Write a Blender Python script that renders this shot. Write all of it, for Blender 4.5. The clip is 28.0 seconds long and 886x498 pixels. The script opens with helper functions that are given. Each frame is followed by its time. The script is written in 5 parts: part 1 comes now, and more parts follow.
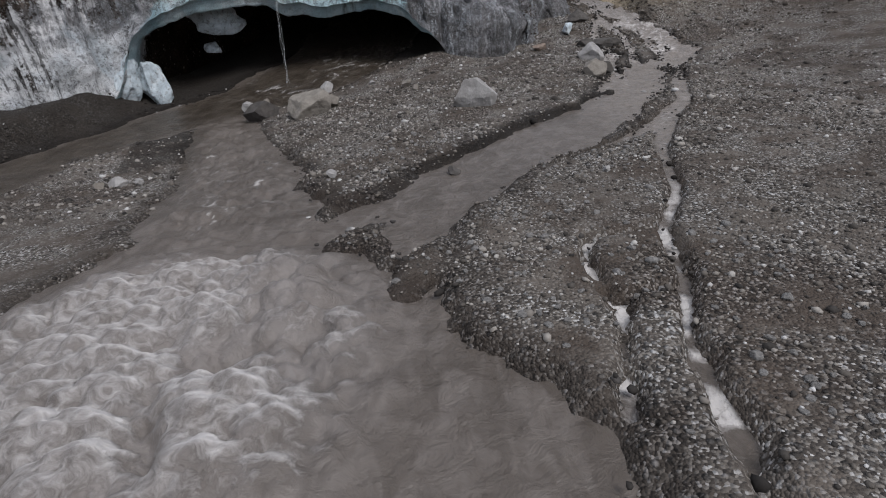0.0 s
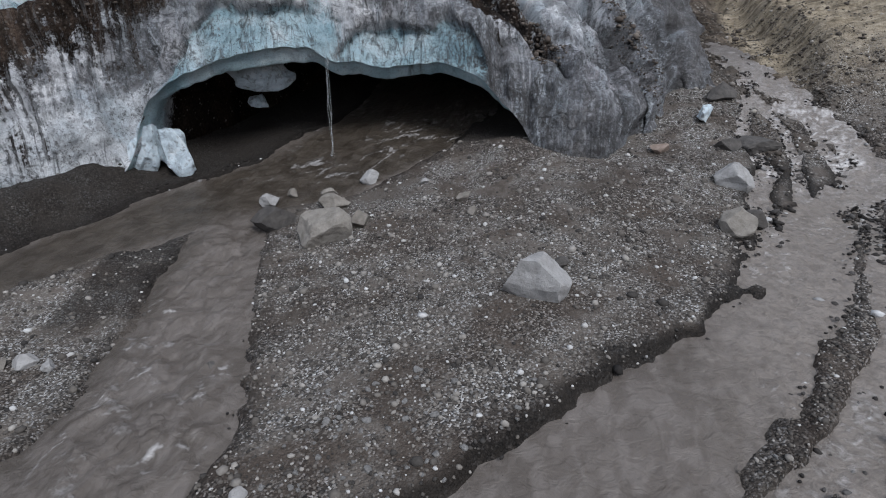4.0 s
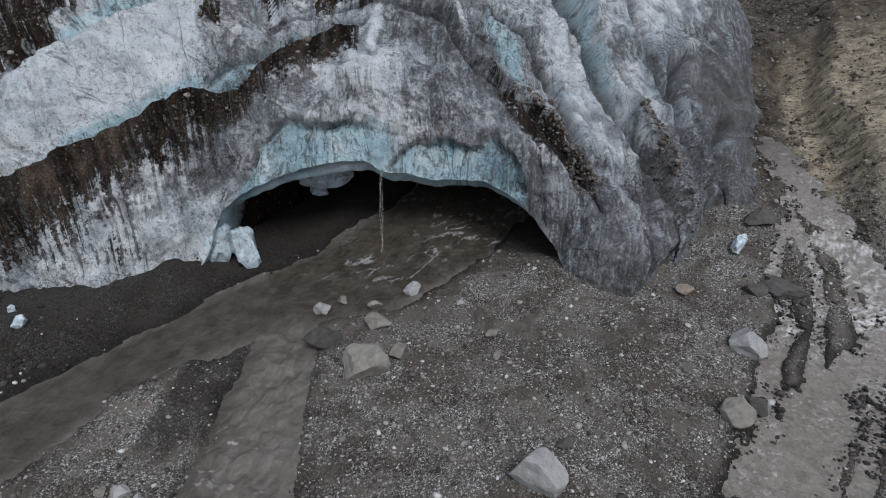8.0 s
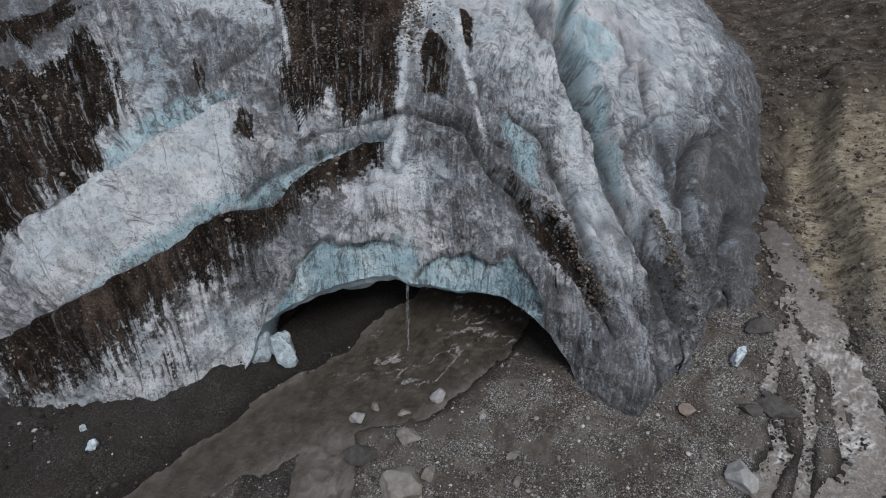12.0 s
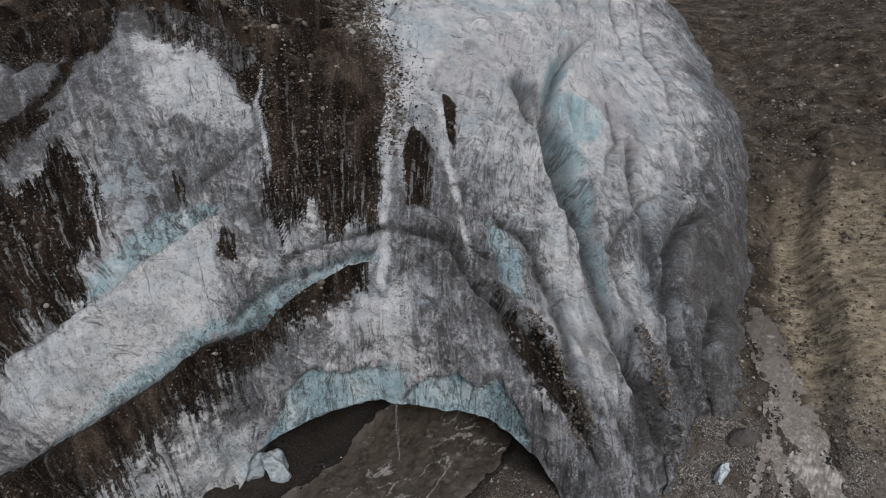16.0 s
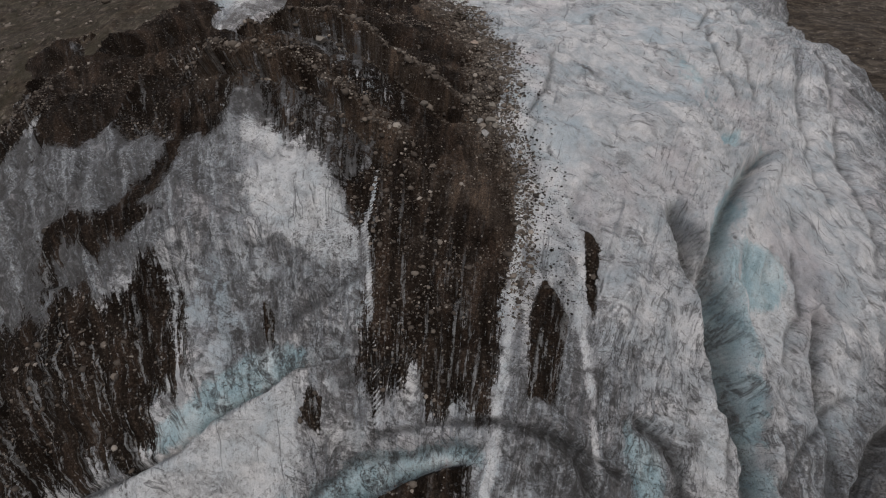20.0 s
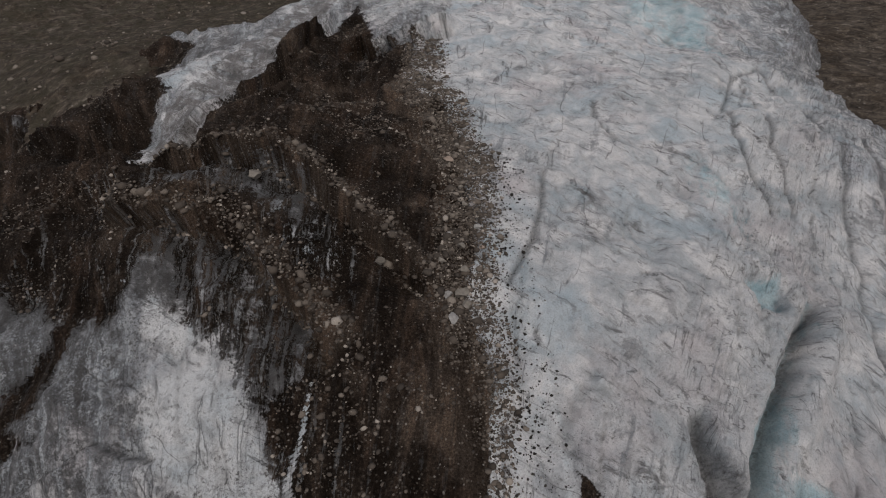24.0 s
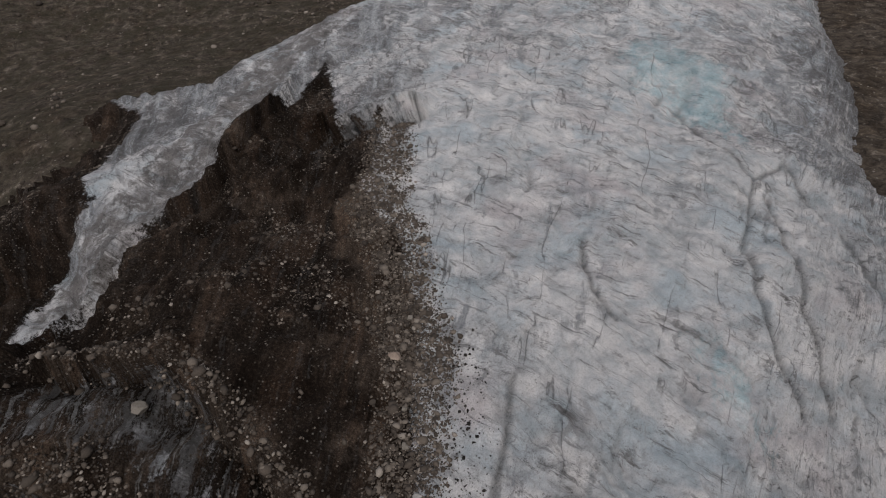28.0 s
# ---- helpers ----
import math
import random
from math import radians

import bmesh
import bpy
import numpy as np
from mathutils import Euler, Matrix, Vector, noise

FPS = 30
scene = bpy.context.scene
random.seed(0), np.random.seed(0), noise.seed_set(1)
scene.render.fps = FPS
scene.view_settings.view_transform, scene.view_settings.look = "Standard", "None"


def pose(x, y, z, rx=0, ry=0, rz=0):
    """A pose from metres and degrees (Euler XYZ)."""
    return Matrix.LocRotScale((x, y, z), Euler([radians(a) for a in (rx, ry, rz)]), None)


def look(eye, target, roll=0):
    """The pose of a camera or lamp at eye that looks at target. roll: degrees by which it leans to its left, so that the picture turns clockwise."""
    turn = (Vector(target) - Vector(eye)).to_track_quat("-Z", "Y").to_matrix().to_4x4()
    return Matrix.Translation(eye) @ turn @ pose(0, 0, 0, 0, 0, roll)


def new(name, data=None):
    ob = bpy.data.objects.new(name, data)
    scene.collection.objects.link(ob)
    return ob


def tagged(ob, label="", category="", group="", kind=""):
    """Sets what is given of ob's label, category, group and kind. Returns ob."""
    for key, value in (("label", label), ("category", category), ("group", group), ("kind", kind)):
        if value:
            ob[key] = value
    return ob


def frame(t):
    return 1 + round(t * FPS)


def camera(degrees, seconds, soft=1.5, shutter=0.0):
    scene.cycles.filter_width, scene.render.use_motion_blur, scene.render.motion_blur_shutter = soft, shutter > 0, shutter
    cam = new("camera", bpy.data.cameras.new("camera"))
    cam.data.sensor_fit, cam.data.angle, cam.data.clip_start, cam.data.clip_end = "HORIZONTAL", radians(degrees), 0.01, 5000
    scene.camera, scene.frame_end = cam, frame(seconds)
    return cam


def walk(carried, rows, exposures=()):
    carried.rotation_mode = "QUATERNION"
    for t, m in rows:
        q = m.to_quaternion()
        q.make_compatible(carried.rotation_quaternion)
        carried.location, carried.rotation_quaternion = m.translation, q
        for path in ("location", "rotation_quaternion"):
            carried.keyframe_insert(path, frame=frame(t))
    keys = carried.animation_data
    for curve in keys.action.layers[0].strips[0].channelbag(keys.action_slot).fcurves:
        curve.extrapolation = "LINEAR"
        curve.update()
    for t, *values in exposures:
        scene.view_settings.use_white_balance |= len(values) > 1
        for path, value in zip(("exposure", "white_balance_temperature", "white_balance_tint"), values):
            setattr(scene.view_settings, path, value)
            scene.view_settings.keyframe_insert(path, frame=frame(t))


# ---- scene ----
cam = camera(77.13, 28.0, soft=1.1)
PATH = [
    (0.0, (0.231, 1.399, 5.477), (0.054, 10.532, 1.409), -1.53),
    (0.5, (0.488, 3.064, 5.617), (0.321, 12.197, 1.547), -1.87),
    (1.0, (0.723, 4.925, 5.806), (0.584, 14.049, 1.713), -2.04),
    (1.5, (0.893, 6.965, 5.983), (0.769, 16.087, 1.888), -1.57),
    (2.0, (1.106, 8.793, 6.356), (0.875, 17.913, 2.259), -1.14),
    (2.5, (1.361, 10.121, 7.023), (0.853, 19.200, 2.863), -0.90),
    (3.0, (1.700, 11.190, 7.937), (0.649, 20.189, 3.705), -0.73),
    (3.5, (1.825, 11.988, 8.729), (0.286, 20.901, 4.464), 0.24),
    (4.0, (1.781, 12.776, 9.551), (-0.153, 21.592, 5.247), 1.02),
    (4.5, (1.789, 13.265, 10.377), (-0.382, 22.007, 6.033), 1.58),
    (6.5, (2.386, 14.030, 14.293), (-0.217, 22.531, 9.714), 2.14),
    (7.0, (2.402, 14.076, 15.352), (-0.274, 22.519, 10.708), 2.09),
    (7.5, (2.369, 14.089, 16.448), (-0.392, 22.466, 11.735), 2.05),
    (8.0, (2.334, 14.079, 17.515), (-0.508, 22.399, 12.750), 1.93),
    (8.5, (2.253, 14.165, 18.608), (-0.631, 22.428, 13.770), 1.81),
    (9.0, (2.094, 14.296, 19.753), (-0.789, 22.512, 14.835), 1.56),
    (9.5, (2.050, 14.389, 20.856), (-0.850, 22.567, 15.887), 1.25),
    (10.0, (1.839, 14.606, 22.020), (-1.052, 22.739, 16.971), 1.08),
    (10.5, (1.464, 14.834, 23.288), (-1.415, 22.912, 18.145), 1.10),
    (11.0, (1.080, 15.106, 24.516), (-1.799, 23.133, 19.292), 1.15),
    (11.5, (0.743, 15.443, 25.634), (-2.129, 23.431, 20.347), 1.11),
    (12.0, (0.604, 15.794, 26.663), (-2.269, 23.754, 21.334), 0.99),
    (12.5, (0.612, 16.098, 27.712), (-2.279, 24.039, 22.365), 0.69),
    (14.5, (0.552, 18.135, 31.760), (-2.261, 25.969, 26.218), -0.25),
    (15.0, (0.253, 19.019, 32.794), (-2.524, 26.804, 27.165), -0.26),
    (15.5, (-0.134, 20.014, 33.859), (-2.869, 27.750, 28.143), -0.27),
    (16.0, (-0.657, 21.085, 34.862), (-3.351, 28.781, 29.072), -0.22),
    (16.5, (-1.368, 22.244, 35.815), (-4.029, 29.898, 29.956), 0.00),
    (17.0, (-2.347, 23.447, 36.747), (-5.020, 31.047, 30.823), 0.35),
    (17.5, (-3.580, 24.519, 37.623), (-6.349, 32.036, 31.636), 0.98),
    (18.0, (-4.781, 25.738, 38.296), (-7.764, 33.134, 32.263), 1.55),
    (18.5, (-5.761, 27.249, 38.707), (-9.074, 34.499, 32.669), 1.59),
    (19.0, (-6.624, 28.885, 39.119), (-10.242, 35.974, 33.065), 1.42),
    (19.5, (-7.430, 30.413, 39.700), (-11.279, 37.365, 33.629), 1.21),
    (20.0, (-8.118, 31.981, 40.423), (-12.123, 38.818, 34.323), 0.91),
    (20.5, (-8.682, 33.637, 41.237), (-12.765, 40.395, 35.099), 0.73),
    (21.0, (-9.256, 35.435, 42.086), (-13.356, 42.139, 35.901), 0.50),
    (21.5, (-9.725, 37.271, 42.895), (-13.833, 43.934, 36.671), 0.27),
    (23.5, (-12.588, 44.776, 44.419), (-16.702, 51.457, 38.219), -0.85),
    (24.0, (-13.187, 46.664, 45.233), (-17.316, 53.304, 38.999), -1.09),
    (24.5, (-13.781, 48.627, 46.027), (-17.927, 55.222, 39.758), -1.26),
    (25.0, (-14.401, 50.696, 46.765), (-18.559, 57.248, 40.458), -1.50),
    (25.5, (-14.987, 52.766, 47.528), (-19.150, 59.275, 41.179), -1.72),
    (26.0, (-15.607, 54.844, 48.277), (-19.773, 61.309, 41.885), -1.92),
    (26.5, (-16.222, 56.850, 49.073), (-20.390, 63.265, 42.634), -2.12),
    (27.0, (-16.805, 58.785, 49.882), (-20.973, 65.151, 43.393), -2.38),
    (27.5, (-17.392, 60.785, 50.609), (-21.559, 67.098, 44.069), -2.61),
    (28.0, (-17.932, 62.933, 51.265), (-22.112, 69.182, 44.672), -2.90),
]
walk(cam, [(t, look(eye, target, roll)) for t, eye, target, roll in PATH], [(0, 0.24, 6150, 12), (1, 0.22, 5950, 13), (3, 0.45, 5850, 11), (5, 0.38, 5800, 9), (9, 0.24, 5850, 8), (12.5, 0.13, 6000, 9), (16, 0.0, 6350, 11), (21, -0.24, 6600, 12), (28, -0.32, 6650, 13)])

# ---- light: an overcast sky ----
SUN_UP, SUN_ROUND = radians(52), radians(140)
world = bpy.data.worlds.new("sky")
scene.world = world
world.use_nodes = True
wn, wl = world.node_tree.nodes, world.node_tree.links
sky = wn.new("ShaderNodeTexSky")
sky.sky_type, sky.sun_disc, sky.sun_elevation, sky.sun_rotation = "NISHITA", False, SUN_UP, SUN_ROUND
sky.dust_density, sky.ozone_density = 4.0, 0.6
cloud = wn.new("ShaderNodeMix")
cloud.data_type = "RGBA"
cloud.inputs["Factor"].default_value = 0.8
cloud.inputs["B"].default_value = (7.7, 8.0, 8.6, 1)
wl.new(sky.outputs["Color"], cloud.inputs["A"])
wl.new(cloud.outputs["Result"], wn["Background"].inputs["Color"])
wn["Background"].inputs["Strength"].default_value = 0.075
sun = new("sun", bpy.data.lights.new("sun", "SUN"))
sun.data.energy, sun.data.angle, sun.data.color = 1.9, radians(20), (1.0, 0.97, 0.92)
sun.matrix_world = pose(0, 0, 80, 90 - math.degrees(SUN_UP), 0, 180 - math.degrees(SUN_ROUND))


# ---- materials ----
class Nodes:
    """A short way to write node materials."""

    def __init__(self, name):
        self.mat = bpy.data.materials.new(name)
        self.mat.use_nodes = True
        self.n, self.l = self.mat.node_tree.nodes, self.mat.node_tree.links
        self.b = self.n["Principled BSDF"]

    def add(self, kind, **inputs):
        node = self.n.new("ShaderNode" + kind)
        for key, value in inputs.items():
            self.put(node.inputs[key.replace("_", " ")], value)
        return node

    def put(self, socket, value):
        if isinstance(value, bpy.types.NodeSocket):
            self.l.new(value, socket)
        else:
            socket.default_value = value

    def where(self, sx=1.0, sy=1.0, sz=1.0, source="Object"):
        m = self.add("Mapping", Vector=self.add("TexCoord").outputs[source], Scale=(sx, sy, sz))
        return m.outputs[0]

    def noise(self, scale, detail=4.0, rough=0.55, at=None, twist=0.0):
        return self.add("TexNoise", Vector=at or self.where(), Scale=scale, Detail=detail, Roughness=rough, Distortion=twist).outputs["Fac"]

    def cells(self, scale, at=None, feature="F1", out="Distance"):
        v = self.add("TexVoronoi", Vector=at or self.where(), Scale=scale)
        v.feature = feature
        return v.outputs[out]

    def ramp(self, fac, *stops):
        r = self.add("ValToRGB", Fac=fac)
        e = r.color_ramp.elements
        while len(e) < len(stops):
            e.new(0.5)
        for s, (p, c) in zip(e, stops):
            s.position, s.color = p, (c if len(c) == 4 else (*c, 1)) if isinstance(c, tuple) else (c, c, c, 1)
        return r.outputs["Color"]

    def mix(self, fac, a, b, how="MIX"):
        m = self.n.new("ShaderNodeMix")
        m.data_type, m.blend_type = "RGBA", how
        self.put(m.inputs[0], fac)
        for socket, value in ((m.inputs[6], a), (m.inputs[7], b)):
            self.put(socket, (*value, 1) if isinstance(value, tuple) and len(value) == 3 else (value, value, value, 1) if isinstance(value, float) else value)
        return m.outputs[2]

    def math(self, how, a, b=0.0, clamp=False):
        m = self.n.new("ShaderNodeMath")
        m.operation, m.use_clamp = how, clamp
        self.put(m.inputs[0], a)
        self.put(m.inputs[1], b)
        return m.outputs[0]

    def attr(self, name):
        a = self.n.new("ShaderNodeAttribute")
        a.attribute_name = name
        return a.outputs["Fac"]

    def bump(self, height, strength=0.5, distance=0.1, normal=None):
        b = self.add("Bump", Height=height, Strength=strength, Distance=distance)
        if normal:
            self.l.new(normal, b.inputs["Normal"])
        self.l.new(b.outputs[0], self.b.inputs["Normal"])
        return b.outputs[0]

    def done(self, color=None, rough=None, **more):
        if color is not None:
            self.put(self.b.inputs["Base Color"], (*color, 1) if isinstance(color, tuple) and len(color) == 3 else color)
        if rough is not None:
            self.put(self.b.inputs["Roughness"], rough)
        for key, value in more.items():
            self.put(self.b.inputs[key.replace("_", " ")], value)
        return self.mat


def gravel_material():
    """Grey morainic gravel: sand between small stones of many shades, damp near the water."""
    m = Nodes("gravel")
    broad, mid = m.noise(0.12, 3), m.noise(0.7, 4)
    sand = m.ramp(broad, (0.3, (0.086, 0.073, 0.062)), (0.7, (0.155, 0.132, 0.112)))
    sand = m.mix(m.ramp(mid, (0.42, 0.0), (0.62, 0.7)), sand, (0.055, 0.048, 0.043))
    coarse = m.add("SeparateColor", Color=m.cells(8.0, out="Color"))
    stone = m.ramp(coarse.outputs[0], (0.0, (0.03, 0.028, 0.026)), (0.45, (0.10, 0.094, 0.088)), (0.75, (0.24, 0.23, 0.22)), (1.0, (0.55, 0.54, 0.53)))
    near = m.cells(8.0)
    body = m.ramp(near, (0.3, 1.0), (0.48, 0.0))
    little = m.add("SeparateColor", Color=m.cells(21.0, out="Color"))
    small = m.ramp(little.outputs[1], (0.0, (0.035, 0.032, 0.03)), (0.5, (0.09, 0.078, 0.067)), (0.85, (0.28, 0.26, 0.235)), (1.0, (0.6, 0.59, 0.58)))
    stony = m.ramp(m.math("ADD", mid, m.math("MULTIPLY", broad, 0.3)), (0.52, 0.1), (0.72, 0.95))
    color = m.mix(m.math("MULTIPLY", stony, 0.85), sand, small)
    keep = m.math("MULTIPLY", body, m.ramp(coarse.outputs[1], (0.45, 0.0), (0.55, 1.0)))
    keep = m.math("MULTIPLY", keep, stony)
    color = m.mix(m.math("MULTIPLY", keep, 0.9), color, stone)
    color = m.mix(m.ramp(m.noise(0.3, 7, 0.65, twist=0.6), (0.48, 0.0), (0.57, 0.8)), color, m.mix(1.0, color, (0.5, 0.45, 0.42), "MULTIPLY"))
    slope = m.ramp(m.noise(0.6, 10, 0.75, twist=0.6), (0.36, (0.015, 0.0115, 0.009)), (0.48, (0.058, 0.046, 0.036)), (0.6, (0.122, 0.1, 0.08)), (0.7, (0.33, 0.29, 0.245)))
    slope = m.mix(m.ramp(m.noise(0.2, 6, 0.6), (0.45, 0.0), (0.62, 0.7)), slope, m.mix(1.0, slope, (0.62, 0.55, 0.46), "MULTIPLY"))
    lumps = m.add("SeparateColor", Color=m.cells(2.4, out="Color"))
    lump = m.math("MULTIPLY", m.ramp(m.cells(2.4), (0.2, 1.0), (0.36, 0.0)), m.ramp(lumps.outputs[0], (0.7, 0.0), (0.78, 0.9)))
    slope = m.mix(lump, slope, m.ramp(lumps.outputs[1], (0.0, (0.05, 0.043, 0.036)), (0.6, (0.13, 0.112, 0.095)), (1.0, (0.3, 0.28, 0.25))))
    slope = m.mix(m.math("MULTIPLY", m.attr("ochre"), m.ramp(m.noise(1.3, 8, 0.7), (0.35, 0.45), (0.6, 1.0))), slope, m.ramp(m.noise(2.0, 9, 0.72, at=m.where(0.5, 1.6, 0.5)), (0.36, (0.09, 0.073, 0.05)), (0.48, (0.27, 0.222, 0.155)), (0.64, (0.42, 0.36, 0.27))))
    color = m.mix(m.attr("slope_brown"), color, slope)
    # dark soil, and the painted shade of the cave floor and undercut bank
    color = m.mix(m.math("MULTIPLY", m.attr("soil_shade"), 0.9), color, m.ramp(m.noise(9.0, 7, 0.75), (0.4, (0.009, 0.0075, 0.0065)), (0.6, (0.03, 0.0255, 0.0215)), (0.75, (0.13, 0.12, 0.11))))
    color = m.mix(m.math("MULTIPLY", m.attr("moss"), m.ramp(m.noise(0.35, 6), (0.4, 0.0), (0.6, 0.7))), color, m.ramp(m.noise(3.0, 8, 0.75), (0.4, (0.02, 0.018, 0.011)), (0.65, (0.055, 0.048, 0.03))))
    wet = m.math("MULTIPLY", m.attr("wet"), 0.75)
    color = m.mix(wet, color, m.mix(1.0, color, (0.34, 0.31, 0.29), "MULTIPLY"))
    h = m.math("ADD", m.math("MULTIPLY", m.math("SUBTRACT", 1.0, near), keep), m.math("MULTIPLY", m.cells(21.0), -0.5))
    m.bump(m.math("ADD", h, m.math("MULTIPLY", m.noise(3.0, 6), 1.4)), 0.9, 0.09)
    return m.done(color, m.math("SUBTRACT", 0.95, m.math("MULTIPLY", wet, 0.35)), Specular_IOR_Level=0.16)


def water_material():
    """Silty meltwater with foam on the rapids."""
    m = Nodes("silty_water")
    silt = m.ramp(m.noise(0.25, 4), (0.3, (0.075, 0.062, 0.051)), (0.7, (0.118, 0.1, 0.086)))
    # the cave river's darker silt, with the cave's shade painted in
    silt = m.mix(m.attr("silt_shade"), silt, m.ramp(m.noise(1.1, 6), (0.35, (0.034, 0.027, 0.02)), (0.65, (0.066, 0.054, 0.042))))
    streak = m.noise(2.2, 6, at=m.where(1.0, 0.45, 1.0), twist=0.8)
    foam = m.attr("foam")
    froth = m.math("ADD", m.math("MULTIPLY", m.noise(4.0, 9, 0.7, twist=0.9), 0.9), m.math("MULTIPLY", foam, 0.95))
    lace = m.math("MULTIPLY", m.ramp(froth, (0.62, 0.0), (1.15, 1.0)), m.ramp(foam, (0.02, 0.0), (0.2, 1.0)))
    color = m.mix(m.math("MULTIPLY", m.ramp(streak, (0.45, 0.0), (0.62, 0.5)), m.math("SUBTRACT", 1.0, m.math("MULTIPLY", m.attr("silt_shade"), 0.8))), silt, (0.18, 0.157, 0.14))
    color = m.mix(m.math("MULTIPLY", m.attr("boil"), m.ramp(m.noise(1.5, 6), (0.3, 0.3), (0.7, 0.8))), color, (0.24, 0.218, 0.205))
    color = m.mix(m.math("MULTIPLY", m.attr("quick"), m.ramp(m.noise(3.2, 8, 0.72, twist=1.2), (0.4, 0.2), (0.58, 0.95))), color, (0.225, 0.195, 0.168))
    color = m.mix(m.math("MULTIPLY", lace, 0.9), color, (0.6, 0.57, 0.55))
    m.bump(m.math("ADD", m.noise(3.0, 7, 0.62, twist=0.6), m.math("MULTIPLY", lace, 0.5)), 0.7, 0.16)
    return m.done(color, m.math("ADD", 0.32, m.math("MULTIPLY", lace, 0.5)), Specular_IOR_Level=0.28)


def ice_material():
    """Glacier ice: white weathered crust, blue clean ice, grey silt and brown debris."""
    m = Nodes("glacier_ice")

    def lines(stretch):
        return m.add("CombineXYZ", X=m.attr("across"), Y=m.math("MULTIPLY", m.attr("along"), stretch)).outputs[0]

    tone = m.noise(0.4, 8, 0.62, twist=0.5)
    streak = m.noise(1.1, 9, 0.68, at=lines(0.12), twist=0.3)
    flute = m.noise(2.6, 6, 0.62, at=lines(0.05), twist=0.25)
    thin = m.noise(4.0, 7, 0.7, at=lines(0.16), twist=0.6)
    fine = m.noise(3.4, 12, 0.76, twist=0.4)
    speck = m.noise(7.0, 6, 0.7)
    grain = m.noise(13.0, 5, 0.72)
    patchy = m.noise(0.75, 10, 0.7, twist=0.8)

    def layers(squeeze):
        """Places squeezed along the beds, so that marks run with them."""
        return m.add("CombineXYZ", X=m.math("MULTIPLY", m.attr("across"), squeeze), Y=m.attr("bed")).outputs[0]

    beds = m.noise(0.9, 9, 0.7, at=layers(0.3), twist=0.7)
    hair = m.noise(2.4, 10, 0.76, at=layers(0.3), twist=0.5)
    grey = m.attr("grey")
    more = m.math("MULTIPLY", m.math("SUBTRACT", grey, 0.4), 0.3)

    def over(value, low, high, amount=1.0, bias=more):
        return m.math("MULTIPLY", m.ramp(m.math("ADD", value, bias) if bias else value, (low, 0.0), (high, 1.0)), amount)

    def plus(*terms):
        """A weighted sum of noises, about 0 in the mean."""
        total = None
        for value, weight in terms:
            term = m.math("MULTIPLY", m.math("SUBTRACT", value, 0.5), weight)
            total = term if total is None else m.math("ADD", total, term)
        return total

    white = m.ramp(tone, (0.34, (0.47, 0.51, 0.54)), (0.5, (0.68, 0.685, 0.70)), (0.64, (0.86, 0.845, 0.845)))
    white = m.mix(over(m.noise(0.16, 5, 0.6), 0.52, 0.64, 0.55, None), white, (0.42, 0.53, 0.60))
    white = m.mix(over(m.noise(0.11, 6, 0.6, at=m.where(1.0, 1.0, 1.3)), 0.53, 0.64, 0.5, None), white, (0.54, 0.475, 0.49))
    # silt: broad mottles, cross beds, runs down the flow and flecks
    dirty = m.ramp(m.math("ADD", plus((m.noise(0.33, 7, 0.66, twist=0.7), 1.6), (patchy, 1.0), (streak, 0.5)), m.math("ADD", 0.46, more)), (0.36, 0.12), (0.57, 1.0))

    def stain(value, low, high, amount, under, shade):
        return m.mix(m.math("MULTIPLY", over(value, low, high, amount), dirty), under, shade)

    color = stain(patchy, 0.49, 0.56, 0.7, white, (0.27, 0.27, 0.28))
    blot = m.noise(0.8, 9, 0.68, at=lines(0.5), twist=0.5)
    color = m.mix(over(blot, 0.49, 0.57, 0.55), color, (0.25, 0.25, 0.265))
    color = stain(beds, 0.51, 0.55, 0.75, color, (0.19, 0.18, 0.18))
    color = m.mix(m.math("MULTIPLY", over(hair, 0.545, 0.59, 0.75, None), m.ramp(beds, (0.42, 0.1), (0.58, 1.0))), color, (0.13, 0.125, 0.125))
    color = stain(streak, 0.51, 0.57, 0.75, color, (0.20, 0.215, 0.24))
    color = stain(fine, 0.505, 0.55, 0.8, color, (0.13, 0.125, 0.125))
    # fluted dirty faces
    rib = plus((flute, 0.9), (thin, 0.55), (streak, 1.0), (fine, 1.1), (patchy, 1.0))
    silt = m.ramp(m.math("ADD", rib, 0.5), (0.34, (0.05, 0.047, 0.045)), (0.46, (0.16, 0.16, 0.165)), (0.54, (0.33, 0.355, 0.385)), (0.68, (0.66, 0.69, 0.72)))
    silt = m.mix(over(patchy, 0.5, 0.6, 0.45, None), silt, m.mix(1.0, silt, (0.45, 0.42, 0.40), "MULTIPLY"))
    color = m.mix(m.ramp(m.math("ADD", grey, plus((streak, 1.8), (patchy, 1.8))), (0.42, 0.0), (0.75, 1.0)), color, silt)

    def edge(name, push, soft=0.1):
        return m.ramp(m.math("ADD", m.attr(name), push), (0.5 - soft, 0.0), (0.5 + soft, 1.0))

    # clean crust on the fallen slabs and domes
    crust = m.ramp(tone, (0.3, (0.58, 0.64, 0.68)), (0.5, (0.76, 0.775, 0.79)), (0.68, (0.88, 0.87, 0.87)))
    crust = m.mix(over(patchy, 0.53, 0.6, 0.5, None), crust, (0.42, 0.42, 0.43))
    crust = m.mix(over(fine, 0.545, 0.585, 0.6, None), crust, (0.20, 0.195, 0.195))
    color = m.mix(m.math("MULTIPLY", edge("clean", plus((patchy, 1.2), (fine, 1.0), (streak, 0.8)), 0.12), 0.92), color, crust)
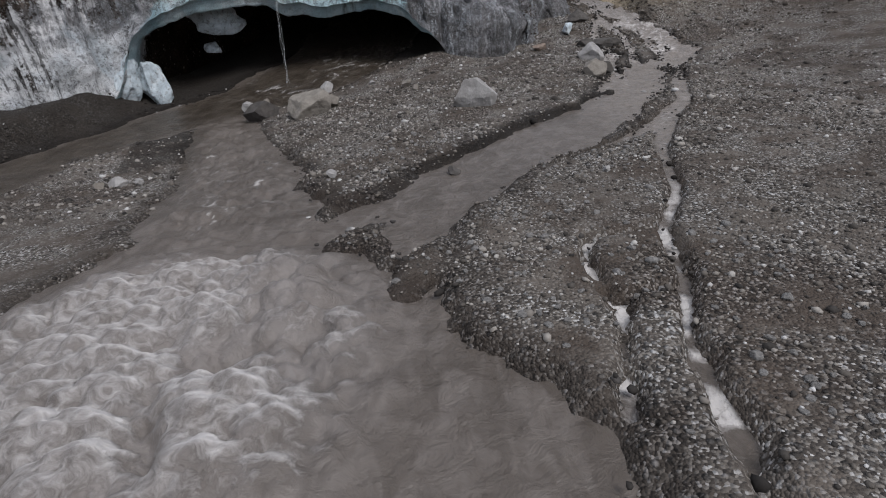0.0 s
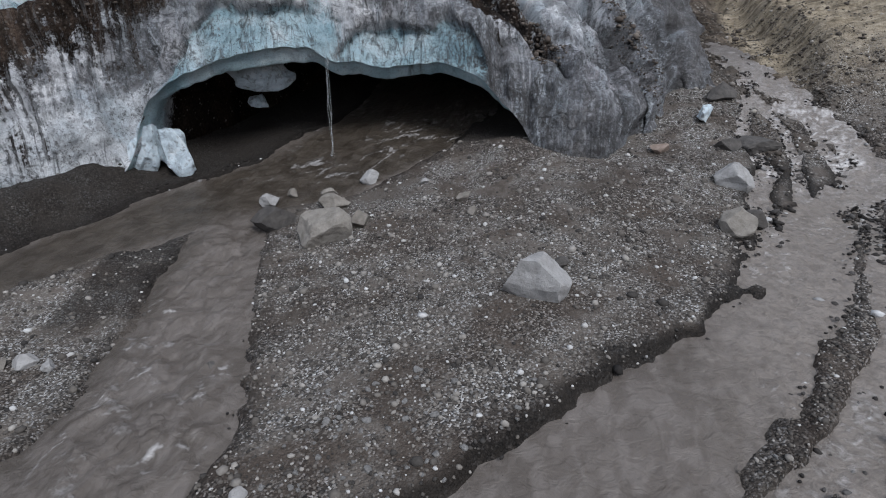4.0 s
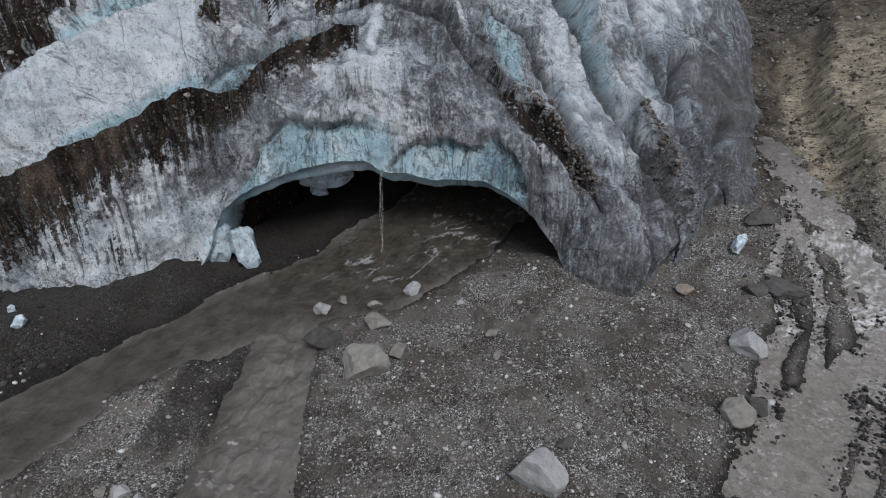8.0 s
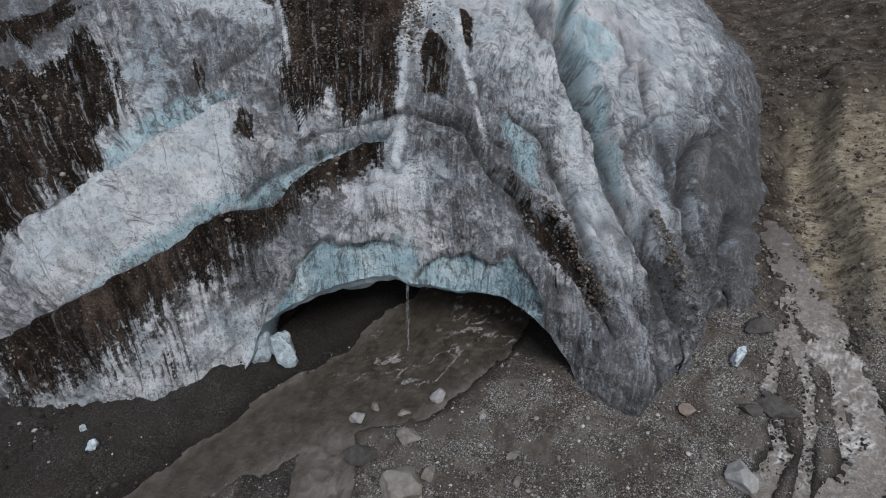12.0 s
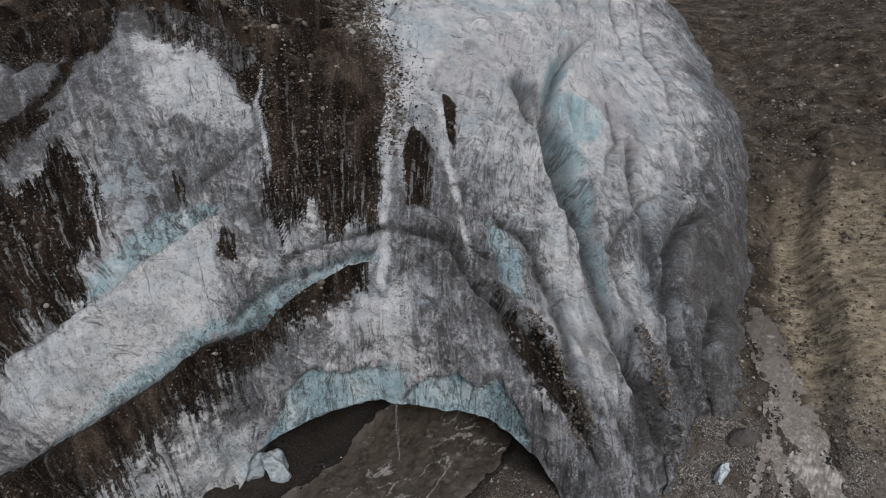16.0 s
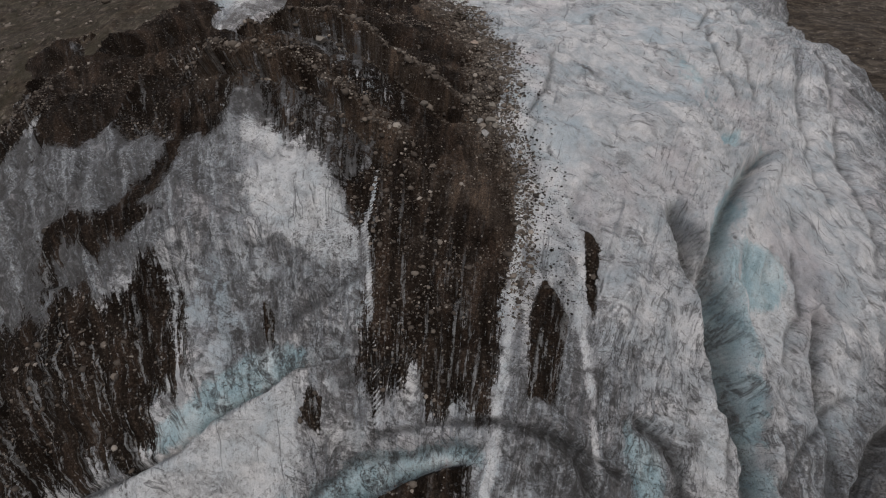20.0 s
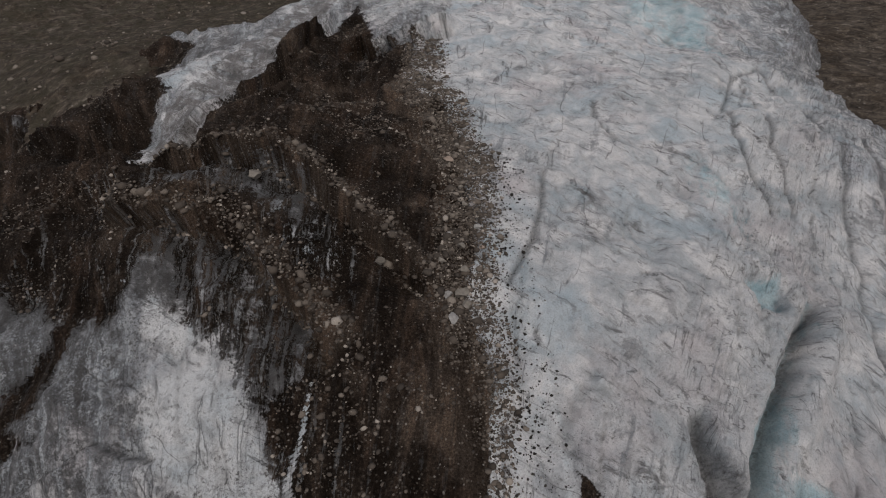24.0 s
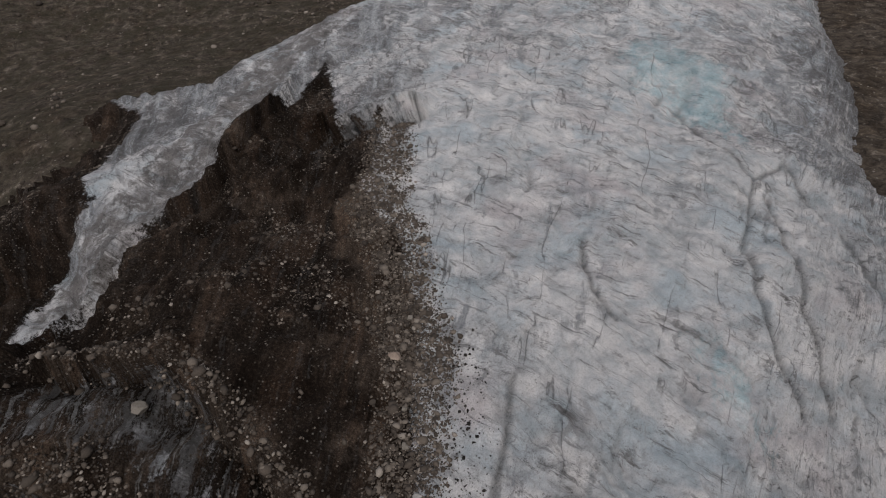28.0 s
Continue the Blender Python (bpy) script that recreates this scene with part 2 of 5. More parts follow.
    blue = m.ramp(tone, (0.3, (0.27, 0.44, 0.51)), (0.5, (0.50, 0.66, 0.71)), (0.7, (0.76, 0.84, 0.86)))
    blue = m.mix(over(fine, 0.55, 0.6, 0.5, None), blue, (0.22, 0.29, 0.32))
    color = m.mix(m.math("MULTIPLY", edge("blue", plus((patchy, 1.3), (fine, 0.8), (streak, 1.0)), 0.16), 0.9), color, blue)
    color = m.mix(m.math("MULTIPLY", over(thin, 0.57, 0.62, 0.4), m.attr("fall")), color, (0.12, 0.115, 0.115))
    # dark veins of dirt that wander through the faces
    vein = m.math("ABSOLUTE", m.math("SUBTRACT", m.noise(0.55, 7, 0.62, at=lines(0.55), twist=1.3), 0.5))
    vein = m.math("MULTIPLY", m.ramp(m.math("ADD", vein, m.math("MULTIPLY", m.math("SUBTRACT", fine, 0.5), 0.06)), (0.0, 1.0), (0.05, 0.0)), m.math("MULTIPLY", m.math("MULTIPLY", m.attr("fall"), m.math("SUBTRACT", 1.0, m.math("MULTIPLY", m.attr("clean"), 0.7))), over(patchy, 0.42, 0.52, 0.85, None)))
    color = m.mix(vein, color, (0.06, 0.057, 0.056))
    # a film of grey brown silt
    film = m.ramp(m.math("ADD", tone, m.math("MULTIPLY", fine, 0.5)), (0.6, (0.11, 0.1, 0.095)), (0.9, (0.27, 0.25, 0.24)))
    color = m.mix(m.math("MULTIPLY", edge("film", plus((patchy, 1.6), (fine, 1.0), (streak, 1.4)), 0.2), 0.85), color, film)
    pits = m.math("MULTIPLY", over(speck, 0.55, 0.59, 0.85), m.ramp(patchy, (0.42, 0.3), (0.55, 1.0)))
    color = m.mix(pits, color, (0.10, 0.095, 0.093))
    # debris: fine dark soil, stonier along the crests; in the cave, painted shade
    crest = m.attr("crest")
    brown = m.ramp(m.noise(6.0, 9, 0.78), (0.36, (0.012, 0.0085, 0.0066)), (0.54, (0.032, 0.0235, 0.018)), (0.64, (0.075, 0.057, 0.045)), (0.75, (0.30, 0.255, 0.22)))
    rubble = m.ramp(m.noise(8.0, 9, 0.8), (0.34, (0.022, 0.016, 0.013)), (0.5, (0.065, 0.049, 0.038)), (0.62, (0.13, 0.104, 0.084)), (0.74, (0.32, 0.28, 0.24)))
    brown = m.mix(m.ramp(m.math("ADD", crest, plus((m.noise(0.17, 5, 0.6, twist=0.5), 2.2), (patchy, 1.2), (fine, 0.6))), (0.36, 0.0), (0.6, 0.9)), brown, rubble)
    brown = m.mix(over(m.noise(0.3, 6, 0.6), 0.47, 0.6, 0.7, None), brown, m.mix(1.0, brown, (0.5, 0.45, 0.42), "MULTIPLY"))
    rill = m.noise(0.8, 9, 0.72, at=lines(0.25), twist=0.8)
    brown = m.mix(1.0, brown, m.ramp(rill, (0.4, (0.5, 0.47, 0.45)), (0.5, (1.0, 1.0, 1.0)), (0.62, (2.1, 1.95, 1.85))), "MULTIPLY")
    chips = m.add("SeparateColor", Color=m.cells(5.5, out="Color"))
    chip = m.math("MULTIPLY", m.ramp(m.cells(5.5), (0.22, 1.0), (0.4, 0.0)), m.ramp(chips.outputs[0], (0.74, 0.0), (0.8, 1.0)))
    brown = m.mix(m.math("MULTIPLY", chip, 0.8), brown, m.ramp(chips.outputs[1], (0.0, (0.05, 0.042, 0.035)), (0.6, (0.13, 0.11, 0.092)), (1.0, (0.36, 0.33, 0.30))))
    # runs of bare grey ice through the soil
    bare = m.ramp(m.math("ADD", plus((thin, 0.9), (flute, 0.8), (fine, 0.5)), 0.5), (0.56, 0.0), (0.62, 0.8))
    bare = m.math("MULTIPLY", bare, over(streak, 0.42, 0.54, 1.0, None))
    brown = m.mix(m.math("MULTIPLY", m.math("MULTIPLY", bare, m.attr("fall")), m.math("SUBTRACT", 1.0, crest, True)), brown, m.ramp(fine, (0.4, (0.16, 0.155, 0.15)), (0.6, (0.42, 0.43, 0.44))))
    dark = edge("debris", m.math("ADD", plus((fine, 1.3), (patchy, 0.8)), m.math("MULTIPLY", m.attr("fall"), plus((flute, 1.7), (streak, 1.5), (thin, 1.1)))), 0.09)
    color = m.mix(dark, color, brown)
    # fine fissures; the crack lines are near-black, dirt and painted shade together
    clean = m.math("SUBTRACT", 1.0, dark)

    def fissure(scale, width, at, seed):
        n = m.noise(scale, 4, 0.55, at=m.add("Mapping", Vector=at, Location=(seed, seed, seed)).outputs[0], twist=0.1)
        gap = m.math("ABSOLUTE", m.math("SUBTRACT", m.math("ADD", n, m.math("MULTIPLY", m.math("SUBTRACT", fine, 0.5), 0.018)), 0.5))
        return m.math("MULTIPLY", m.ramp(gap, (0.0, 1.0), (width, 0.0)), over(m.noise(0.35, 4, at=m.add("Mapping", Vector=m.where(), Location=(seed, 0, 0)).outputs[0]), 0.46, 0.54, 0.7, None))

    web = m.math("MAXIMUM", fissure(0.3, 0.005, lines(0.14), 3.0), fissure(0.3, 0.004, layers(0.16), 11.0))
    web = m.math("MAXIMUM", m.math("MULTIPLY", web, clean), m.math("MULTIPLY", m.attr("crack_dirt_shade"), m.ramp(fine, (0.35, 1.0), (0.65, 0.4))))
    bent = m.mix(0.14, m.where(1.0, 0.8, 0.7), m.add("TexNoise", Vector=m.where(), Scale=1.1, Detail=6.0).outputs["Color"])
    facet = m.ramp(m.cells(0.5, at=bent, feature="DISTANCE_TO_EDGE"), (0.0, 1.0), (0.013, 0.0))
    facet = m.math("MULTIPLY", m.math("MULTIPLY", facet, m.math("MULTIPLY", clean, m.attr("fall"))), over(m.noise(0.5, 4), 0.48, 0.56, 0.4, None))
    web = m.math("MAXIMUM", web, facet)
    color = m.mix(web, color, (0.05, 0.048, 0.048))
    color = m.mix(over(grain, 0.48, 0.62, 0.5, None), color, m.mix(1.0, color, (0.5, 0.5, 0.5), "MULTIPLY"))
    height = plus((streak, 0.7), (flute, 0.35), (thin, 0.2), (fine, 0.8), (patchy, 0.5), (hair, 0.25), (speck, 0.14), (grain, 0.06), (m.math("ADD", web, pits), -0.25))
    m.bump(height, 0.9, 0.5)
    rough = m.mix(dark, m.mix(m.attr("blue"), 0.6, 0.3), 0.94)
    return m.done(color, rough, Specular_IOR_Level=m.math("SUBTRACT", 0.3, m.math("MULTIPLY", dark, 0.24)))


def rock_material(name, low, high):
    """Weathered boulder, each one of its own shade."""
    m = Nodes(name)
    own = m.add("ObjectInfo").outputs["Random"]
    color = m.ramp(m.noise(2.5, 8, 0.65), (0.3, low), (0.7, high))
    color = m.mix(m.math("MULTIPLY", own, 0.4), color, m.mix(1.0, color, (0.55, 0.52, 0.5), "MULTIPLY"))
    color = m.mix(m.ramp(m.noise(18.0, 5), (0.55, 0.0), (0.7, 0.4)), color, (0.08, 0.075, 0.07))
    m.bump(m.math("ADD", m.noise(6.0, 8, 0.65), m.math("MULTIPLY", m.cells(3.0), -0.6)), 0.7, 0.08)
    return m.done(color, 0.9, Specular_IOR_Level=0.25)


def pebble_material(name, low, mid, high, top=(0.55, 0.54, 0.53)):
    """Loose stones, each its own shade of grey or brown."""
    m = Nodes(name)
    own = m.add("NewGeometry").outputs["Random Per Island"]
    color = m.ramp(own, (0.0, low), (0.6, mid), (0.92, high), (1.0, top))
    color = m.mix(m.ramp(m.noise(14.0, 5), (0.4, 0.0), (0.7, 0.45)), color, m.mix(1.0, color, (0.5, 0.48, 0.46), "MULTIPLY"))
    m.bump(m.noise(22.0, 5), 0.5, 0.02)
    return m.done(color, 0.88, Specular_IOR_Level=0.15)


GRAVEL, WATER, ICE = gravel_material(), water_material(), ice_material()
PALE_ROCK = rock_material("pale_rock", (0.24, 0.23, 0.22), (0.40, 0.39, 0.38))
TAN_ROCK = rock_material("tan_rock", (0.15, 0.135, 0.115), (0.28, 0.255, 0.225))
DARK_ROCK = rock_material("dark_rock", (0.05, 0.046, 0.044), (0.12, 0.11, 0.10))
RED_ROCK = rock_material("red_rock", (0.20, 0.15, 0.12), (0.36, 0.29, 0.24))
PEBBLE = pebble_material("pebbles", (0.035, 0.032, 0.03), (0.136, 0.121, 0.106), (0.34, 0.315, 0.285))
GRIT = pebble_material("moraine_stones", (0.05, 0.042, 0.036), (0.1, 0.082, 0.068), (0.19, 0.162, 0.137), (0.36, 0.32, 0.28))
WET_PEBBLE = pebble_material("wet_stones", (0.018, 0.016, 0.015), (0.04, 0.036, 0.033), (0.08, 0.074, 0.07))
DARK_GRIT = pebble_material("dark_grit", (0.015, 0.013, 0.012), (0.035, 0.03, 0.027), (0.07, 0.062, 0.055))
COBBLE = rock_material("cobble", (0.13, 0.125, 0.12), (0.28, 0.27, 0.26))


def clean_ice_material():
    m = Nodes("clean_ice")
    color = m.ramp(m.noise(1.2, 8, 0.7, twist=0.6), (0.3, (0.25, 0.28, 0.31)), (0.5, (0.5, 0.57, 0.61)), (0.7, (0.75, 0.78, 0.79)))
    color = m.mix(m.ramp(m.noise(4.0, 6), (0.52, 0.0), (0.66, 0.7)), color, (0.13, 0.125, 0.12))
    m.bump(m.noise(3.0, 8, 0.7), 0.7, 0.2)
    return m.done(color, 0.35, Specular_IOR_Level=0.4)


def fall_material():
    m = Nodes("falling_water")
    return m.done(m.ramp(m.noise(6.0, 4), (0.3, (0.5, 0.52, 0.53)), (0.7, (0.8, 0.82, 0.83))), 0.3, Alpha=0.22)


CLEAN_ICE, FALL = clean_ice_material(), fall_material()
SCREE = pebble_material("scree", (0.06, 0.05, 0.042), (0.09, 0.077, 0.064), (0.2, 0.178, 0.155), (0.38, 0.35, 0.31))


# ---- the lie of the land ----
def soft(v, w):
    """A smooth ramp: 0 below, v above, over a width w."""
    return w * np.logaddexp(0.0, v / w)


def lerp(v, pairs):
    """A line through (place, value) pairs."""
    return np.interp(v, [p[0] for p in pairs], [p[1] for p in pairs])


def bend(v, pairs, width):
    """The same line with its corners rounded over a width."""
    return sum(lerp(v + width * k, pairs) for k in (-0.5, -0.25, 0.0, 0.25, 0.5)) / 5


def smooth(a, b, v):
    t = np.clip((v - a) / (b - a), 0.0, 1.0)
    return t * t * (3.0 - 2.0 * t)


def swell(x, y, rows):
    """Broad rounded rises and hollows: centre x, y, radius, height."""
    z = 0.0 * x
    for cx, cy, r, h in rows:
        z = z + h * np.exp(-((x - cx) ** 2 + (y - cy) ** 2) / (r * r))
    return z


# the valley floor: falls towards the camera and to the left, climbs beside the ice on the right
GROUND_SWELLS = [(6, 38, 7, 0.8), (-13, 25, 8, -0.85), (-11, 37, 6, -0.28), (2, 28, 7, 0.37), (3, 16, 7, 0.14), (15, 66, 7, -1.8), (17, 75, 8, 0.96), (12, 93, 9, -2.18), (20, 94, 9, 2.41), (16, 39, 6, -0.7), (-100, 85, 30, 5.52), (-135, 107, 30, -4.28), (9, 50, 5, 0.5), (-0.6, 41.6, 2.2, 0.6)]


def ground_base(x, y):
    z = 0.26 + 0.0253 * x + 0.0029 * y - 0.039 * soft(-x - 2, 4) + 0.3451 * soft(y - 44, 6) - 0.4062 * soft(y - 95, 10) + 0.0147 * soft(-x - 25, 6)
    return z + swell(x, y, GROUND_SWELLS)


# the ice front in plan (x, y) and the height of its lower edge (x, z): the arch of the cave lies between x = -20 and x = 0
FRONT = [(-100, 62), (-75, 46), (-50, 36), (-40, 29.6), (-31, 27.9), (-28.5, 29.2), (-26, 31.0), (-23.2, 32.2), (-21.8, 34.6), (-20, 36.8), (-18, 38.0), (-16, 40.0), (-11.5, 42.8), (-9, 43.6), (-6, 43.9), (-3.6, 43.2), (-1, 42.1), (0.4, 41.0), (2, 40.2), (3.0, 39.9), (3.9, 40.0), (4.4, 41.4), (4.9, 43.6), (5.4, 43.6), (5.9, 43.0), (6.3, 44.6), (6.8, 46.0), (7.3, 46.4), (7.9, 48.9), (8.6, 48.6), (10, 50.5), (12, 58), (20, 90)]
EDGE = [(-100, 1), (-45, -1.5), (-31, -1.2), (-28.5, -1.1), (-26.5, 0.3), (-24.6, -0.7), (-22, 0.6), (-20.6, -0.3), (-20.1, 1.6), (-19.3, 3.4), (-16.7, 4.2), (-13.7, 5.3), (-12.2, 5.7), (-11, 5.0), (-7, 5.2), (-4.5, 5.4), (-3, 5.0), (-2, 4.3), (-0.7, 3.4), (0.3, 2.4), (4.2, 2.0), (6, 2.0), (12, 3)]
# how slackly the front climbs: gentler over the fallen slabs
SLACK = [(-60, 6), (-45, 8), (-36, 11), (-24, 12), (-20, 8.5), (-16, 5.5), (-12, 4.6), (20, 4.6)]
MARGIN = [(30, 5.5), (40, 6.3), (50, 10.3), (60, 11.6), (70, 12), (80, 11.3), (93, 9), (108, 3.4), (122, -2.8), (134, -5.2), (153, -8.3), (180, -12.5), (210, -16)]
ICE_SWELLS = [(-30, 47, 8, -0.5), (-17, 47, 6, -0.6), (-62, 55, 12, 1.2), (-12, 56, 8, 1.8), (-2, 60, 7, -0.6), (6, 62, 6, 0.4), (-33, 57, 8, 1.1), (-45, 67, 9, 4.1), (-25, 68, 9, 1.3), (-8, 72, 9, 1.5), (-9, 84, 10, -2.8), (-33, 80, 12, -0.8), (-60, 75, 14, -1.0), (-78, 101, 20, -2.6), (-50, 100, 16, -1.0), (-25, 95, 15, 0.7), (-27, 122, 18, -0.7)]
ICE_SWELLS += [(-68.3, 72.2, 4, -4.8), (-45.8, 78.9, 11, 2.2), (-23.7, 56.4, 11, 1.6), (-8.2, 128.4, 11, -2.4), (4.3, 87.9, 9, -1.5), (-48.1, 43.7, 11, 1.8), (-45.2, 109.6, 11, 1.5), (-4.5, 50.2, 4, -1.6), (-31.8, 76.4, 6, 1.4), (-12, 108.2, 8, -1.5), (-10.1, 66.4, 8, 1.0), (-41.6, 66.5, 4, -1.3)]
ICE_SWELLS += [(-8.9, 81.5, 4, 1.1), (-0.5, 74.2, 4, -1.1), (-53.8, 47.2, 4, 1.1), (-56.7, 83.4, 4, 1.0), (-34.5, 68.6, 4, 0.9), (-52.8, 54.8, 4, -0.9), (-31.2, 37.9, 4, -0.7), (-16, 40.6, 4, 0.7), (-5.2, 44.8, 8, -0.6)]


LEFT = [(20, -80), (50, -108), (70, -112), (85, -106), (98, -98), (106, -90), (123, -92), (160, -90)]


def rim(x):
    """How far the crust hangs over the mouth of the cave."""
    return 0.9 * smooth(-19.8, -17.5, x) * smooth(0.2, -3.0, x)


def front_line(x):
    return np.where(x > 2.5, bend(x, FRONT, 0.3), bend(x, FRONT, 1.8)) - 0.6 * rim(x)


def ice_base(x, y):
    d = np.maximum(y - front_line(x), 0.0)
    # left of the arch the height of the edge fades up the slope
    keep = 1 - smooth(-13, -16.5, x) * (1 - np.exp(-d / 4.0))
    front = keep * (bend(x, EDGE, 0.5) + rim(x)) + 18.0 * (1 - np.exp(-d / bend(x, SLACK, 2.0))) + 0.13 * d
    side = np.maximum(lerp(y, MARGIN) - x, -6.0)
    gz = ground_base(lerp(y, MARGIN), y)
    flank = gz - 0.8 + 4.5 * (1 - np.exp(-side / 3.2)) + 0.244 * side
    left = np.maximum(x - lerp(y, LEFT), -6.0)
    shore = ground_base(lerp(y, LEFT), y) - 1.0 + 7.0 * (1 - np.exp(-left / 4.0)) + 0.5 * left
    top = 23.5 + 0 * x
    k = 1.15
    z = -k * np.log(np.exp(-front / k) + np.exp(-flank / k) + np.exp(-shore / k) + np.exp(-top / k))
    return z + swell(x, y, ICE_SWELLS)


# ---- shapes ----
def wave(x, y, z, scale, seed=0, octaves=4, gain=0.5):
    """Smooth value noise in numpy, about -1 to 1."""
    total, amp, norm = 0.0 * x, 1.0, 0.0
    for o in range(octaves):
        f = scale * 2.0**o
        px, py, pz = x * f + 17.3 * o, y * f + 5.1 * o, z * f + 9.7 * o
        ix, iy, iz = np.floor(px).astype(np.int64), np.floor(py).astype(np.int64), np.floor(pz).astype(np.int64)
        fx, fy, fz = px - ix, py - iy, pz - iz
        fx, fy, fz = fx * fx * (3 - 2 * fx), fy * fy * (3 - 2 * fy), fz * fz * (3 - 2 * fz)

        def corner(a, b, c):
            h = ((ix + a) * 374761393 + (iy + b) * 668265263 + (iz + c) * 2147483647 + (seed + o) * 1274126177) & 0xFFFFFFFF
            h = ((h ^ (h >> 13)) * 1274126177) & 0xFFFFFFFF
            return ((h ^ (h >> 16)) & 0xFFFF) / 32767.5 - 1.0

        x00 = corner(0, 0, 0) * (1 - fx) + corner(1, 0, 0) * fx
        x10 = corner(0, 1, 0) * (1 - fx) + corner(1, 1, 0) * fx
        x01 = corner(0, 0, 1) * (1 - fx) + corner(1, 0, 1) * fx
        x11 = corner(0, 1, 1) * (1 - fx) + corner(1, 1, 1) * fx
        v = (x00 * (1 - fy) + x10 * fy) * (1 - fz) + (x01 * (1 - fy) + x11 * fy) * fz
        total, norm, amp = total + amp * v, norm + amp, amp * gain
    return total / norm


def away(x, y, line):
    """The distance from a line of (x, y, half width) to its bank: below 0 inside."""
    best = np.full(np.shape(x), 1e6)
    for (ax, ay, aw), (bx, by, bw) in zip(line, line[1:]):
        dx, dy = bx - ax, by - ay
        t = np.clip(((x - ax) * dx + (y - ay) * dy) / (dx * dx + dy * dy), 0, 1)
        best = np.minimum(best, np.hypot(x - ax - t * dx, y - ay - t * dy) - aw - t * (bw - aw))
    return best


def steps(*runs):
    """Places along an axis: (start, end, step) runs laid end to end."""
    out = [runs[0][0]]
    for a, b, s in runs:
        out.extend(np.linspace(a, b, max(2, int(round(abs(b - a) / s)) + 1))[1:])
    return np.array(out)


def sheet(name, x, y, z, material, attributes=(), kind="structure", label="", category="", parent=None, hole=None):
    """A grid of places as one smooth mesh. hole: grid faces to leave out."""
    n, k = x.shape
    co = np.stack([x, y, z], -1).reshape(-1, 3)
    a = (np.arange(n - 1)[:, None] * k + np.arange(k - 1)[None]).ravel()
    faces = np.stack([a, a + k, a + k + 1, a + 1], 1)
    if hole is not None:
        faces = faces[~hole.ravel()]
    mesh = bpy.data.meshes.new(name)
    mesh.vertices.add(len(co))
    mesh.vertices.foreach_set("co", co.astype(np.float32).ravel())
    mesh.loops.add(faces.size)
    mesh.loops.foreach_set("vertex_index", faces.astype(np.int32).ravel())
    mesh.polygons.add(len(faces))
    mesh.polygons.foreach_set("loop_start", np.arange(0, faces.size, 4, dtype=np.int32))
    mesh.polygons.foreach_set("use_smooth", np.ones(len(faces), bool))
    mesh.update(calc_edges=True)
    for key, value in dict(attributes).items():
        mesh.attributes.new(key, "FLOAT", "POINT").data.foreach_set("value", value.astype(np.float32).ravel())
    mesh.materials.append(material)
    ob = new(name, mesh)
    if parent:
        ob.parent = parent
    return tagged(ob, label, category, kind=kind)


# ---- the valley floor ----
CAVE_RIVER = [(-4, 66, 3), (-7, 52, 4.5), (-8.5, 45, 4.5), (-11.5, 39.5, 3.8), (-15.5, 35.5, 2.6), (-18.3, 31, 1.9), (-19.7, 27.5, 1.9), (-20.5, 24, 2.3), (-23, 18, 4), (-26, 5, 6), (-28, -20, 9)]
RAPIDS = [(-13, 34.5, 1.4), (-12.1, 31.5, 1.5), (-10.7, 28, 2), (-9, 24, 2.2), (-7.3, 20, 2.3), (-6.3, 16, 2.6), (-5.6, 12.5, 3.6), (-3.4, 8.5, 4.3), (-2.2, 5, 4.8), (-1, -6, 6), (0, -30, 9)]
SIDE_STREAM = [(11.5, 60, 0.0), (12.2, 56, 0.4), (13.6, 50.5, 0.8), (15.4, 45.5, 0.9), (16, 41.5, 0.9), (13.8, 38.2, 1.1), (11, 34, 1.3), (9, 29.5, 1.5), (7, 26, 1.6), (4.5, 22.8, 1.9), (2, 20.2, 1.7), (-0.6, 17, 1.3), (-2.8, 15, 1.0), (-5, 13.4, 1.5)]
STREAM_ARM = [(0.9, 18, 1.2), (-0.5, 14.8, 1.0), (-0.5, 12, 0.9), (-0.4, 10, 1.1), (-1, 8, 2)]
BRAID = [(15.4, 44, 0.3), (13.5, 35, 0.35), (12, 31, 0.4), (10.7, 27, 0.4), (8.9, 24, 0.5), (7.5, 20.5, 0.3), (6.7, 17.4, 0.16), (6.4, 16, 0.15), (5.2, 13.5, 0.22), (4.9, 12.2, 0.24), (4.8, 11.2, 0.2), (4.1, 9.3, 0.2), (3.8, 6.8, 0.24), (3.6, 4, 0.25)]
FORK = [(5.0, 13.4, 0.12), (3.9, 13.1, 0.11), (3.3, 12.9, 0.12), (3.0, 12.0, 0.12), (3.1, 10.5, 0.14), (3.3, 10.2, 0.16), (3.0, 9.0, 0.18), (2.6, 7.4, 0.2)]
FORK_ARM = [(5.0, 11.3, 0.1), (4.4, 10.7, 0.11), (3.9, 10.5, 0.11), (3.3, 10.3, 0.12)]
GULLY_BRAID = [(11.6, 48, 0.25), (10.7, 44, 0.4), (11.2, 40.4, 0.45), (9.9, 37.6, 0.5), (9.5, 35, 0.5), (9.2, 31.5, 0.5)]
STREAMS = (CAVE_RIVER, RAPIDS, SIDE_STREAM, STREAM_ARM)
MID_BRAID = [(12.3, 53, 0.2), (12.2, 49, 0.3), (13, 45, 0.3), (12.6, 41, 0.3), (11.6, 37, 0.35)]
EAST_BRAID = [(14.8, 48, 0.25), (14.3, 44, 0.35), (14.6, 40.5, 0.3)]
